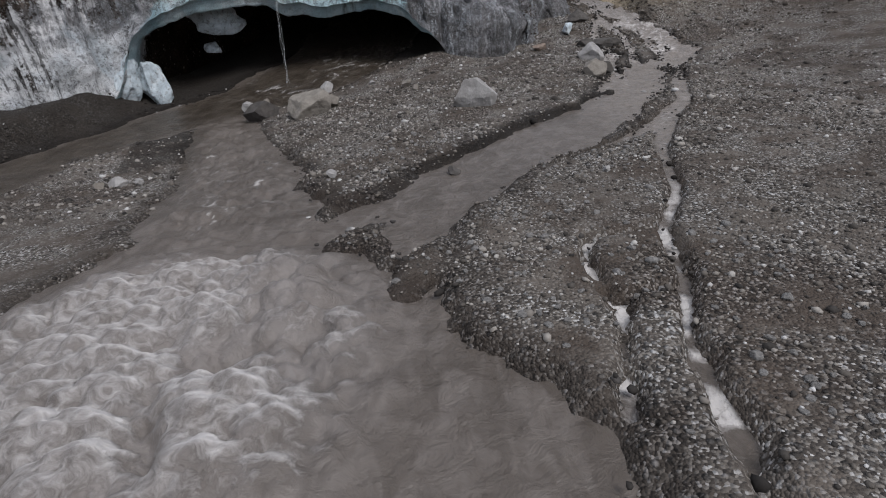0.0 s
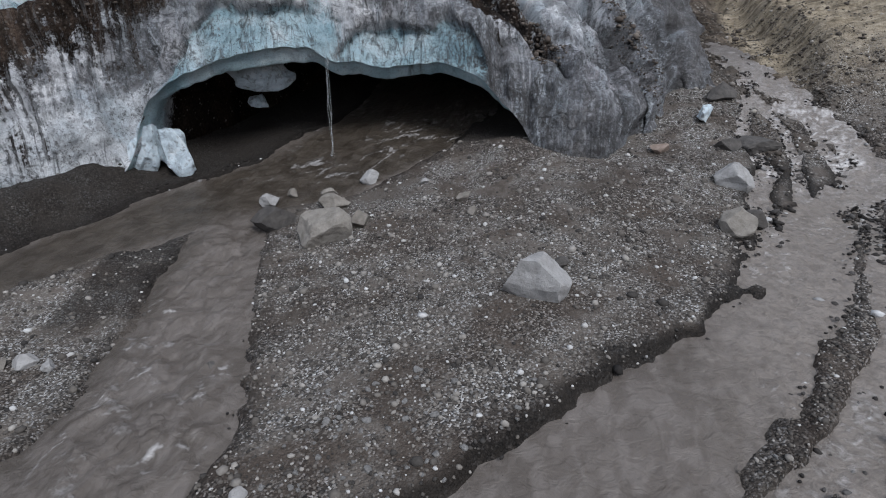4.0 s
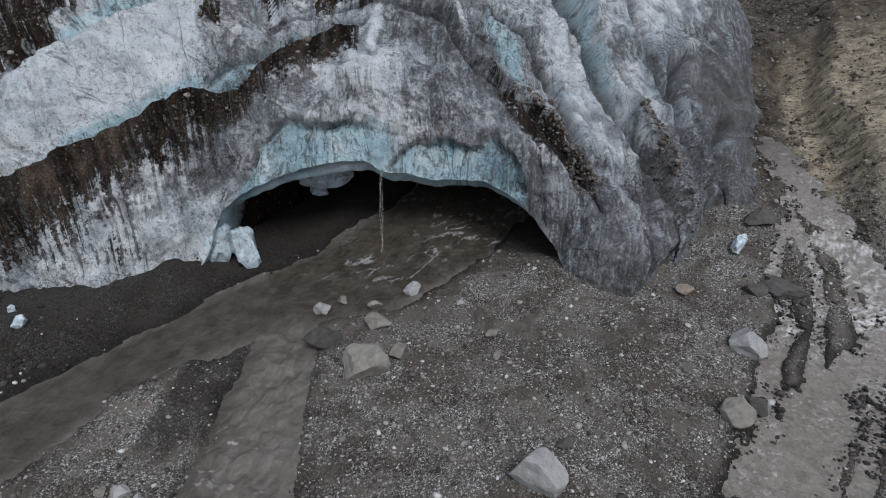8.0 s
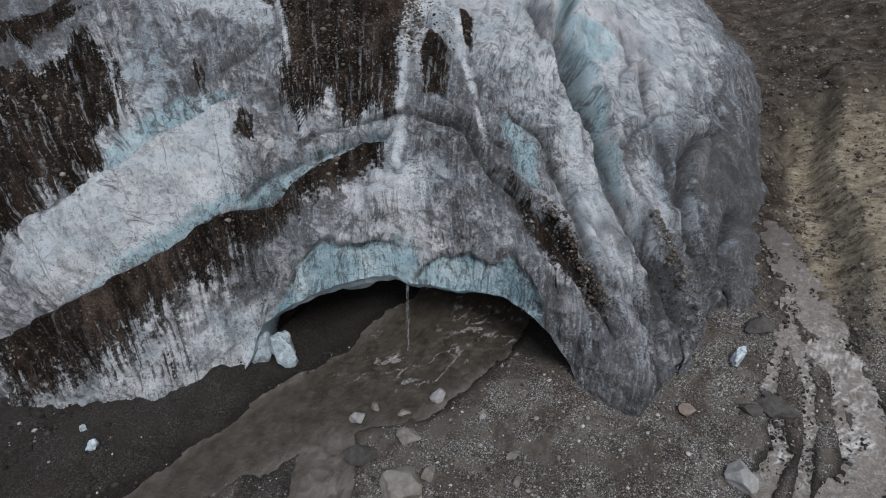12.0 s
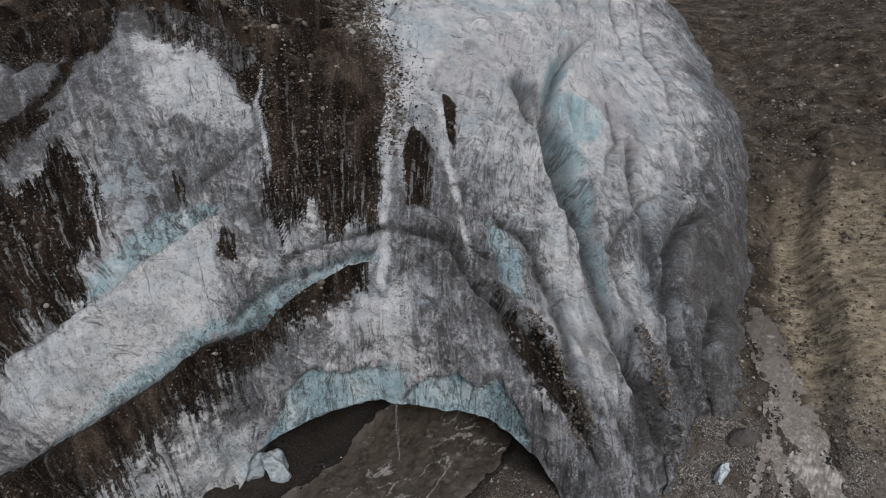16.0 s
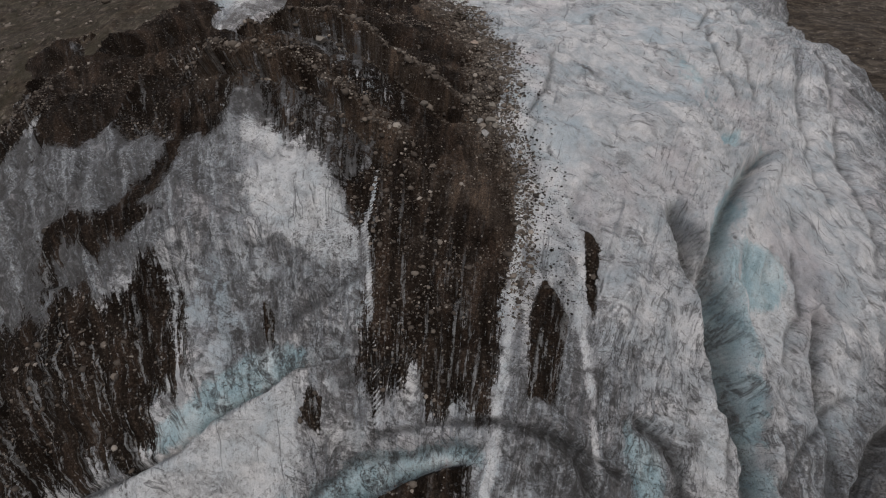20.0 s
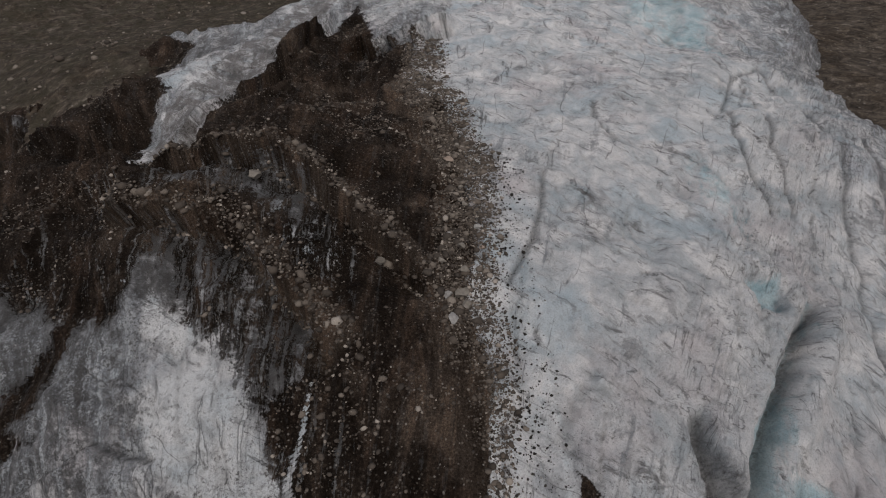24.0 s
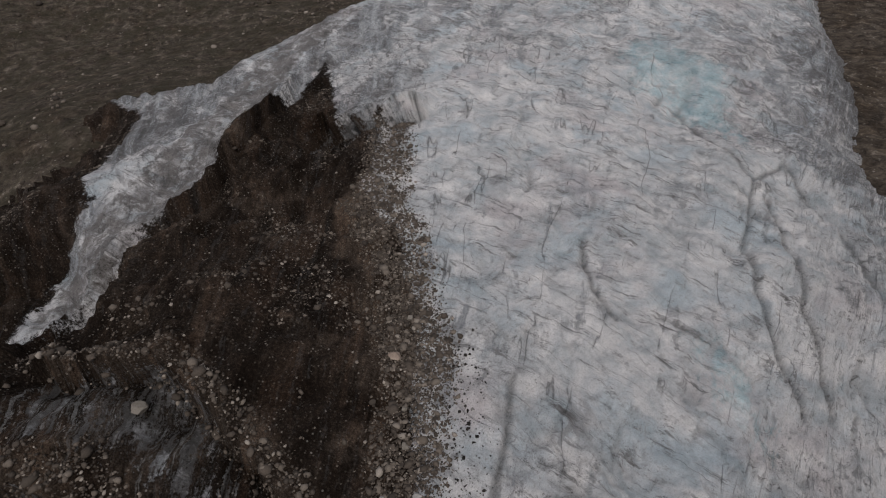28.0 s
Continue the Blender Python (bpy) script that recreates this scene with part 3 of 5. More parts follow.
LOW_BRAID = [(9.8, 26, 0.2), (7.6, 22.4, 0.35), (5.6, 20.6, 0.3), (3.4, 18.8, 0.25)]
BROOKS = (BRAID, FORK, FORK_ARM, GULLY_BRAID, MID_BRAID, EAST_BRAID, LOW_BRAID)
# gravel islands: x, y, half length, half width, turn in degrees
ISLANDS = [(-2.5, 13.9, 1.7, 0.55, 60), (-0.55, 12.3, 0.8, 0.25, 70), (9.2, 26.4, 1.6, 0.4, 60), (7.2, 23.2, 1.5, 0.5, 50), (13.5, 36.3, 1.1, 0.3, 50), (11.6, 38.5, 1.8, 0.5, 60), (13.8, 46.5, 2.5, 0.35, 110)]


def bank(x, y):
    """The distance to the nearest water's edge, ragged; below 0 in the water."""
    jag = 0.8 * wave(x, y, 0 * x, 0.4, 3, 6, 0.62) + 0.3 * wave(x, y, 0 * x, 1.1, 4, 4, 0.6)
    d = np.full(np.shape(x), 1e6)
    for line in STREAMS:
        d = np.minimum(d, away(x, y, line))
    d = d + jag * np.clip(0.95 + np.abs(d), 0.9, 1.5)
    # shoals of gravel in the shallow side stream
    shoal = smooth(0.12, 0.5, wave(x, y, 0 * x, 0.55, 12, 4, 0.6)) * smooth(3, 6, x) * smooth(52, 47, y)
    d = d + 1.3 * shoal
    for cx, cy, a, b, turn in ISLANDS:
        c, s = math.cos(radians(turn)), math.sin(radians(turn))
        u, v = (x - cx) * c + (y - cy) * s, -(x - cx) * s + (y - cy) * c
        d = np.maximum(d, (1 - np.hypot(u / a, v / b)) * b + jag)
    return d


def brook(x, y):
    """The same for the narrow braids."""
    d = np.full(np.shape(x), 1e6)
    for line in BROOKS:
        d = np.minimum(d, away(x, y, line))
    return d + 0.22 * wave(x, y, 0 * x, 1.3, 13, 4, 0.6) + 0.05


def hills(x, y):
    """The far slopes round the valley."""
    return 0.30 * soft(x - 24, 8) + 0.16 * soft(y - 175, 20) + 0.25 * soft(-x - 150, 20) + 0.0 * x


def water_level(x, y):
    return ground_base(x, y) - 0.32 + 0.16 * smooth(5, 9, x) + 0.15 * smooth(-5, -9, x) + hills(x, y)


def ground_height(x, y):
    d = bank(x, y)
    z = ground_base(x, y) + hills(x, y)
    far = smooth(20, 80, np.hypot(x - 2, y - 30))
    z = z + 0.12 * wave(x, y, 0 * x, 0.35, 5, 4) * smooth(0.2, 3, d) + far * 1.2 * wave(x, y, 0 * x, 0.06, 6, 5)
    # the dark bank of debris under the ice, left of the cave
    z = z + 1.5 * smooth(0.3, 3.5, y - 25 - 0.9 * (x + 24)) * smooth(-18.5, -22, x) * smooth(0.2, 2.5, d)
    # the cut bank of the valley side beside the ice, with rills, and the pit at its foot
    wall = x - 14.9 - 0.7 * wave(y, y, 0 * x, 0.12, 9, 3) - 0.35 * np.abs(wave(y + 0.5 * x, y, 0 * x, 0.6, 10, 3))
    z = z + 2.0 * smooth(0, 1.8, wall) * smooth(46, 54, y) * smooth(84, 72, y) - 1.6 * np.exp(-((x - 13.2) ** 2 + (y - 69.0) ** 2) / 0.7)
    z = z + smooth(9, 12, x) * smooth(44, 52, y) * (0.6 * wave(x, y, 0 * x, 0.5, 11, 5, 0.6) - 0.9 * np.abs(wave(x * 0.3, y, 0 * x, 0.4, 14, 4)))
    z = z + smooth(-45, -70, x) * 2.2 * (0.5 - np.abs(wave(x, y, 0 * x, 0.05, 15, 5, 0.55)))
    # the river bed
    e = brook(x, y)
    z = np.minimum(z - 0.62 * smooth(0.42, -0.55, d), z - 0.38 * smooth(0.1, -0.08, e))
    return z, np.minimum(d, e)


gx = steps((-900, -300, 60), (-300, -100, 12), (-100, -40, 2.5), (-40, -26, 0.6), (-26, 18, 0.15), (18, 30, 0.3), (30, 60, 0.9), (60, 200, 6), (200, 900, 70))
gy = steps((-500, -60, 40), (-60, -4, 3), (-4, 3, 0.5), (3, 42, 0.15), (42, 62, 0.2), (62, 100, 0.4), (100, 180, 1.8), (180, 400, 15), (400, 1200, 80))
GX, GY = np.meshgrid(gx, gy, indexing="ij")
GZ, GD = ground_height(GX, GY)
wet = smooth(1.3, 0.0, bank(GX, GY) + 0.35 * wave(GX, GY, 0 * GX, 0.5, 8, 3))
soil_shade = (0.95 * smooth(-0.5, 1.2, GY - 24.8 - 2.1 * (GX + 21.6)) * smooth(-12, -15, GX) * smooth(46, 42, GY) * smooth(-60, -45, GX))
# behind the ice front the floor is darkened to stand in for cave shade
soil_shade = np.maximum(soil_shade, smooth(-0.3, 1.0, GY - front_line(GX)) * smooth(2, -1, GX) * smooth(-26, -22, GX) * smooth(90, 80, GY))
spit = np.exp(-(((GX + 14.6) / 2.6) ** 2) - (((GY - 28.5) / 4.2) ** 2)) * smooth(-0.5, 0.3, GX + 14.6 + 0.3 * (GY - 28) + 1.2)
soil_shade = np.maximum(soil_shade, 0.75 * smooth(0.25, 0.75, spit + 0.25 * wave(GX, GY, 0 * GX, 0.5, 17, 4)))
# the undercut stream bank: its wet soil and its shade painted as one strip
side_x = np.interp(GY, [p[1] for p in SIDE_STREAM[::-1]], [p[0] for p in SIDE_STREAM[::-1]])
cut = smooth(0.55, 0.15, GD) * smooth(-0.25, 0.0, GD) * smooth(0.3, -0.3, GX - side_x) * smooth(14, 17, GY) * smooth(44, 40, GY) * smooth(-4, 0, GX)
soil_shade = np.maximum(soil_shade, 0.95 * cut)
brown = np.clip(smooth(7.5, 11.5, GX) * smooth(46, 56, GY) + smooth(-50, -70, GX) + smooth(80, 100, GY) + smooth(20, 40, GX), 0, 1)
ochre = smooth(12.6, 13.8, GX + 0.8 * wave(GX, GY, 0 * GX, 0.2, 16, 3)) * smooth(24, 20, GX) * smooth(46, 51, GY) * smooth(76, 66, GY)
moss = np.clip(smooth(14, 30, GX) * (0.25 + 0.75 * smooth(95, 125, GY)) * smooth(50, 75, GY) + smooth(-70, -95, GX), 0, 1)
ground = sheet("ground", GX, GY, GZ, GRAVEL, {"wet": wet, "slope_brown": brown, "moss": moss, "soil_shade": soil_shade, "ochre": ochre}, label="grey gravel valley floor with sand and scattered stones", category="ground")

# ---- the water ----
wx, wy = steps((-40, -26, 0.5), (-26, -12, 0.12), (-12, 1, 0.06), (1, 18, 0.12)), steps((-30, 2, 0.5), (2, 5, 0.12), (5, 14, 0.06), (14, 46, 0.12), (46, 60, 0.3))
WX, WY = np.meshgrid(wx, wy, indexing="ij")
boil = np.clip(smooth(5.2, 2.6, np.hypot(WX + 5.2, (WY - 9.3) * 0.85)) + 0.36 * smooth(0.6, -1.2, away(WX, WY, RAPIDS)) * smooth(14, 18, WY) * smooth(34, 31, WY), 0, 1)
inner = smooth(36, 40, WY) * smooth(-3, -12, WX * 0 - 9)
quick = 0.8 * smooth(4, 9, WX) * smooth(60, 50, WY)
swirl = 0.5 * wave(WX, WY, 0 * WX, 0.5, 23, 2)
small = wave(WX, WY * 1.3, 0 * WX, 1.5, 25, 3, 0.5)
ripple = wave(WX, WY, 0 * WX, 2.6, 22, 3, 0.5)


def billows(x, y, size, seed):
    """Rounded cushions: 1 in the middle of each, 0 in the seams between them."""
    u, v = x / size, y / size
    iu, iv_ = np.floor(u), np.floor(v)
    best = np.full(np.shape(x), 9.0)
    for a in (-1, 0, 1):
        for b in (-1, 0, 1):
            cu, cv = iu + a, iv_ + b
            ju = np.abs(np.sin(cu * 127.1 + cv * 311.7 + seed) * 43758.5453) % 1.0
            jv = np.abs(np.sin(cu * 269.5 + cv * 183.3 + seed) * 43758.5453) % 1.0
            best = np.minimum(best, (u - cu - ju) ** 2 + (v - cv - jv) ** 2)
    return np.clip(1.0 - best, 0, 1)


tug = 0.35 * wave(WX, WY, 0 * WX, 0.9, 37, 3)
lumps = 0.55 * billows(WX + tug, WY + swirl, 1.9, 1.0) + 0.3 * billows(WX + tug, WY + tug, 0.85, 2.0) + 0.15 * billows(WX, WY + 0.5 * tug, 0.36, 3.0)
WZ = water_level(WX, WY) + boil * 1.5 * (lumps - 0.5) + (0.10 * np.abs(small) + 0.03 * ripple) * (0.25 + inner + quick) + 0.012 * ripple
rush = smooth(0.2, -0.9, away(WX, WY, RAPIDS)) * smooth(12, 15, WY) * smooth(36, 32, WY)
roll = np.sqrt(np.abs(wave(WX * 0.8 + swirl, WY * 1.5 + 0.5 * WX, 0 * WX, 0.7, 36, 2, 0.5)) + 0.004)
WZ = WZ + 0.26 * rush * (0.45 - roll) + 0.07 * rush * small
brow = np.gradient(lumps, axis=1) / np.gradient(WY, axis=1)
seam = 0.66 * (0.25 + 0.75 * smooth(-0.2, 0.7, -brow)) * smooth(0.55, 0.8, lumps) * smooth(-0.6, 0.1, wave(WX, WY, 0 * WX, 0.35, 24, 2))
foam = np.clip(boil * seam + 0.13 * (inner + quick) + 0.1 * boil + (0.34 * inner * smooth(0.1, 0.0, np.abs(wave(WX + swirl, (WY - 0.5 * WX) * 1.6, 0 * WX, 0.8, 28, 3, 0.5))) + 0.3 * quick * smooth(0.12, 0.0, np.abs(wave(WX + swirl, (WY - 0.5 * WX) * 1.4, 0 * WX, 2.0, 28, 3, 0.6)))) * smooth(-0.15, 0.3, wave(WX, WY, 0 * WX, 0.35, 26, 2)), 0, 1)
crests = smooth(0.3, -0.8, away(WX, WY, RAPIDS)) * smooth(13, 17, WY) * smooth(35, 31, WY)
foam = np.maximum(foam, 0.42 * crests * smooth(0.08, 0.0, np.abs(wave(WX, WY * 1.7, 0 * WX, 0.8, 34, 2))) * smooth(0.0, 0.35, wave(WX, WY, 0 * WX, 0.6, 35, 2)))
foam = np.maximum(foam, smooth(0.1, -0.1, brook(WX, WY)) * (0.2 + 0.42 * smooth(18, 14, WY)) * smooth(-0.5, 0.15, wave(WX, WY, 0 * WX, 1.2, 29, 3)))
shore = np.minimum(bank(WX, WY), brook(WX, WY) + 0.2)
dry = np.minimum(np.minimum(shore[1:, 1:], shore[:-1, :-1]), np.minimum(shore[1:, :-1], shore[:-1, 1:])) > 0.55
# dark water in and below the cave: its own silt plus painted cave shade
water = sheet("water", WX, WY, WZ, WATER, {"foam": foam, "boil": boil * smooth(16, 13, WY), "quick": np.clip(quick, 0, 0.8), "silt_shade": smooth(0.5, -0.6, away(WX, WY, CAVE_RIVER)) * smooth(16, 24, WY) * (1 - 0.75 * smooth(0.4, -0.8, away(WX, WY, RAPIDS)) * smooth(36, 33, WY)) + 0.7 * smooth(1.0, -0.4, away(WX, WY, [(-13.8, 31.6, 0.3), (-13, 27.8, 0.5), (-12.2, 25.2, 0.6), (-11.8, 23.6, 0.6), (-11.2, 21.6, 0.5), (-10.2, 19.5, 0.3)]))}, hole=dry, label="silty grey brown meltwater river with foaming rapids", category="river")

# ---- the glacier ----
def inside(x, y, outline):
    """The distance into a closed outline, in metres: above 0 inside."""
    d, odd = np.full(np.shape(x), 1e9), np.zeros(np.shape(x), bool)
    for (ax, ay), (bx, by) in zip(outline, outline[1:] + outline[:1]):
        dx, dy = bx - ax, by - ay
        t = np.clip(((x - ax) * dx + (y - ay) * dy) / (dx * dx + dy * dy + 1e-9), 0, 1)
        d = np.minimum(d, np.hypot(x - ax - t * dx, y - ay - t * dy))
        cross = (ay > y) != (by > y)
        odd ^= cross & (x < ax + (y - ay) / (dy if abs(dy) > 1e-9 else 1e-9) * dx)
    return np.where(odd, d, -d)


def patch(x, y, outlines, width):
    """1 well inside any of the outlines, 0 well outside, 0.5 on their edges."""
    best = np.full(np.shape(x), -1e9)
    for o in outlines:
        best = np.maximum(best, inside(x, y, o))
    return np.clip(0.5 + best / (2 * width), 0, 1)


def beside(x, y, line):
    """The distance from an open line, above 0 on its left hand, and 0 to 1 along it."""
    best, sign, along = np.full(np.shape(x), 1e9), np.ones(np.shape(x)), np.zeros(np.shape(x))
    n = len(line) - 1
    for k, ((ax, ay), (bx, by)) in enumerate(zip(line, line[1:])):
        dx, dy = bx - ax, by - ay
        t = np.clip(((x - ax) * dx + (y - ay) * dy) / (dx * dx + dy * dy), 0, 1)
        d = np.hypot(x - ax - t * dx, y - ay - t * dy)
        near = d < best
        best = np.where(near, d, best)
        sign = np.where(near, np.sign(dx * (y - ay) - dy * (x - ax)), sign)
        along = np.where(near, (k + t) / n, along)
    return best * sign, along


# debris on the ice, patch by patch (x, y)
SLAB_TOP = [(-30.3, 31.0), (-28.9, 32.1), (-26.4, 34.2), (-24.1, 36.9), (-21.6, 39.5), (-19.7, 41.4), (-18.0, 44.9), (-16.4, 46.8), (-14.6, 47.4), (-14.4, 45.5), (-17.7, 42.8), (-18.4, 41.1), (-18.7, 39.7), (-20.8, 38.4), (-23.2, 36.4), (-25.3, 34.8), (-26.7, 33.2), (-28.7, 31.6), (-31.5, 29.2)]
LEFT_FACE = [(-60, 40), (-52.9, 41.1), (-43.4, 41.2), (-40.7, 43.3), (-38.6, 45.3), (-37.1, 46.2), (-35.4, 45.2), (-33.2, 43.8), (-31.5, 42.4), (-31.6, 40.9), (-32.1, 38.8), (-32.9, 37.2), (-33.9, 36.5), (-36.6, 34.9), (-44, 32), (-58, 36)]
UPPER_STRIP = [(-48.8, 43.8), (-47.4, 45.5), (-46.7, 46.8), (-44.5, 48.3), (-44.8, 50.5), (-45.2, 52.9), (-45.2, 54.6), (-43.5, 53.2), (-41.6, 50.6), (-42.4, 49.2), (-40.3, 49.1), (-41.5, 47.0), (-42.9, 45.8), (-45.0, 43.6), (-45.2, 42.2), (-48.2, 42.6)]
DOME = [(-23.9, 67.2), (-20.3, 63.6), (-18.5, 60.3), (-17.6, 56.5), (-16.2, 53.7), (-15.4, 50.2), (-18, 48.4), (-21.5, 46.5), (-23.2, 47.4), (-25.3, 52.2), (-29.3, 55.3), (-33.6, 57.6), (-37.2, 58.1), (-41.6, 59.7), (-42.5, 59.4), (-41.4, 55.9), (-45.4, 54.1), (-53.2, 54.7), (-54.3, 51.6), (-58.6, 50.4), (-66, 56), (-62, 66), (-40, 70)]
MORAINE = [(-69.5, 114.8), (-58.1, 104.1), (-51.3, 105.0), (-46.5, 93.8), (-38.3, 88.2), (-32.4, 82.2), (-28.9, 75.6), (-26.0, 70.7), (-24.5, 67.0), (-24, 65.0), (-32.3, 60.0), (-41.6, 60.0), (-62, 58.0), (-61.9, 64.0), (-58.5, 69.5), (-61.4, 75.7), (-60.0, 80.3), (-64.0, 90.6), (-68.1, 100.8), (-67.4, 106.4)]
FAR_LEFT = [(-120, 60), (-120, 100), (-84, 96), (-76, 84), (-69, 81), (-66.6, 76.0), (-61.1, 69.1), (-56.2, 61.3), (-66, 52), (-90, 44)]
# small holes, their dark inside painted flat in the debris colour
HOLES = [[(-30.6, 48.2), (-29.4, 47.8), (-28.4, 46.3), (-29.8, 46.8)], [(-25.4, 46.0), (-24.1, 45.9), (-23.2, 44.3), (-24.7, 44.5)], [(-44.9, 55.5), (-42.8, 52.0), (-43.2, 50.8), (-45.4, 54.1)], [(-15.9, 57.6), (-13.6, 56.3), (-12.4, 51.6), (-13.9, 51.3), (-15.7, 55.2)], [(-15.5, 62.8), (-14, 62.4), (-12.2, 56.9), (-13.2, 58.1)]]
TOE_STRIP = [(-7.9, 49.2), (-3.5, 48.9), (-1.4, 46.7), (0.9, 44.1), (0.8, 42.9), (-1.3, 44.4), (-4.3, 46.1)]
DEBRIS = [SLAB_TOP, LEFT_FACE, UPPER_STRIP, DOME, MORAINE, FAR_LEFT, TOE_STRIP]
# clean blue ice
SLAB_FACE = [(-30.5, 32.6), (-28.5, 35), (-26.3, 37.6), (-24.4, 40.4), (-22.8, 41.6), (-21.6, 43.2), (-20.5, 44.9), (-18.3, 46.2), (-16.5, 47.5), (-14.5, 48.1), (-14.4, 47.6), (-16, 46.6), (-17.1, 45.6), (-18.2, 44.4), (-19.6, 43), (-21, 41.8), (-22.3, 40.6), (-24, 39.2), (-25, 38), (-25.8, 36.9), (-27.3, 35.2), (-29.2, 33.3), (-31.1, 31.4)]
UPPER_BAND = [(-32.4, 38.2), (-31.3, 41.0), (-30.7, 42.8), (-30.0, 45.0), (-28.2, 46.8), (-26.8, 47.3), (-26.4, 46.3), (-28, 43.1), (-29.7, 39.9)]
CREVASSE = [(-6.3, 82.4), (-7.0, 71.5), (-6.9, 67.4), (-5.2, 63.5), (-3.0, 59.4), (-0.7, 55.2), (0.7, 51.8), (-0.6, 53.4), (-3.6, 58.1), (-6.3, 63.0), (-7.9, 66.9), (-8.3, 69.4), (-7.3, 74.5)]
BLUE = [SLAB_FACE, UPPER_BAND, CREVASSE, [(-6.5, 67.8), (-5.3, 69.0), (-3.3, 69.8), (-2.6, 66.6), (-5.2, 63.9)], [(-10.2, 80.9), (-8.7, 82.8), (-8.0, 79.3), (-9.4, 78.2)], [(-8.5, 53.0), (-6.2, 53.2), (-4.8, 50.5), (-6.6, 50.2)]]
FAINT_BLUE = [[(-37.7, 134), (-33.4, 140), (-23.5, 134), (-17.5, 114.9), (-21.6, 119.3), (-31.4, 123.0)], [(-17.7, 90.4), (-15.6, 92.0), (-11.2, 87.4), (-12.0, 85.8), (-15.6, 87.5)]]
# bright clean crust
BRIGHT = [[(-33.5, 35.6), (-29.6, 39.7), (-27.8, 43), (-26.1, 46.1), (-24.4, 43.7), (-23, 41.4), (-24.8, 39.9), (-26.3, 37.2), (-28.1, 35.1), (-30.1, 32.7), (-33.3, 32.9), (-35.1, 34.2)], [(-37.1, 55.2), (-35.1, 57.6), (-31.5, 56.8), (-28.2, 53.7), (-30.9, 52.9), (-33.8, 52.2)]]
BRIGHT += [[(-24.5, 67), (-17, 58), (-12, 56), (-8, 52), (-2, 56), (2, 62), (6, 70), (4, 90), (-6, 112), (-30, 130), (-60, 130), (-50, 106), (-44, 93), (-36, 87), (-28, 78)], [(-27, 32), (-24, 34), (-21, 36), (-21, 37.5), (-24, 36), (-28, 33)], [(-9.2, 62.4), (-6.9, 59.6), (-4.5, 56.4), (-1.8, 52.8), (0.7, 49.4), (0, 47), (-3, 50.5), (-6.5, 55.5), (-9.5, 60)]]
CLEAN = [BRIGHT[0], [(-36.4, 53.8), (-36.0, 55.6), (-34.7, 57.1), (-32.6, 56.4), (-30.6, 56.2), (-29.0, 54.9), (-27.3, 54.1), (-26.4, 52.6), (-28.2, 51.4), (-31.5, 51.6), (-34.5, 51.8)], [(-41.2, 58.8), (-39.4, 58.2), (-37.4, 58.4), (-36.0, 57.6), (-36.9, 56.4), (-39.4, 56.6)], [(-28.3, 28.6), (-26.8, 31.8), (-26.2, 32.9), (-24, 34.3), (-22.4, 36), (-20.6, 38.3), (-19.4, 38.2), (-20.2, 35.4), (-21.8, 33.4), (-23.6, 31.3), (-25.9, 29.6)], [(-66, 54.5), (-62.5, 55.2), (-60.8, 53.4), (-65, 52.4)]]
CLEAN += [[(-4.8, 58.5), (-3.3, 56.6), (-1.3, 52.2), (0.6, 49.3), (2.5, 46.8), (3.4, 45.0), (2.7, 45.0), (0.2, 48.3), (-2.0, 51.0), (-4.6, 55.6)], [(-12.3, 47.6), (-11.2, 46.4), (-10.4, 43.6), (-12.4, 43.4), (-13.2, 45.6)], [(-6.4, 64.5), (-3.2, 69.8), (-1.9, 68.4), (-1.5, 63.0), (-4.1, 61.4), (-5.5, 63.2)]]
# ice under a film of silt: the dark block beside the gully and the gaps of the toe
FILM = [[(4.5, 62.7), (7.0, 65.8), (10.0, 67.4), (12.5, 68.4), (12.3, 59.3), (9.6, 49.1), (7.8, 48.4), (7.2, 52.6), (5.2, 54.3), (4.4, 57.0)], [(3.4, 49.0), (4.6, 48.0), (5.4, 45.4), (5.0, 43.8), (4.2, 42.0), (3.9, 45.0)], [(1.4, 41.6), (3.8, 41.4), (4.2, 38), (1.0, 38)]]
# thin white runs of meltwater and ice down the face
CHUTES = [([(-20.7, 63.7), (-18.4, 59.4), (-16.9, 55.4), (-15.5, 51.6), (-14.3, 48.2), (-13.2, 44.8), (-12.0, 43.6), (-11.2, 42.6)], 0.45), ([(-18.9, 66.8), (-15.9, 62.5), (-12.8, 56.5), (-10.7, 53.0), (-9.4, 50.7)], 0.35), ([(-29.3, 58.9), (-27.2, 54.8), (-24.6, 51.4), (-22.5, 49.1), (-21.0, 46.5)], 0.2)]
# dirty grey ice
GREY = [[(-16, 58), (-11, 57), (-8.5, 52), (-9, 48), (-14, 47.5), (-16, 50)], [(-48, 46), (-38, 44), (-34, 46), (-29, 44), (-25, 47), (-20, 46), (-22, 50), (-28, 53.5), (-33, 51.5), (-38, 55), (-44, 56), (-56, 50), (-58, 44)], [(-60, 52), (-44, 50), (-46, 56), (-56, 58)], [(4.2, 47), (4.2, 58), (5.3, 64.1), (9.8, 70), (20, 80), (20, 50), (8, 44)], [(-13.5, 49.9), (-8.0, 49.6), (-3.4, 48.6), (1.2, 46), (4.6, 52), (9, 54), (9, 44), (4, 38), (-3, 41), (-6.2, 42.8), (-7.8, 45.2), (-11.3, 46.2)]]
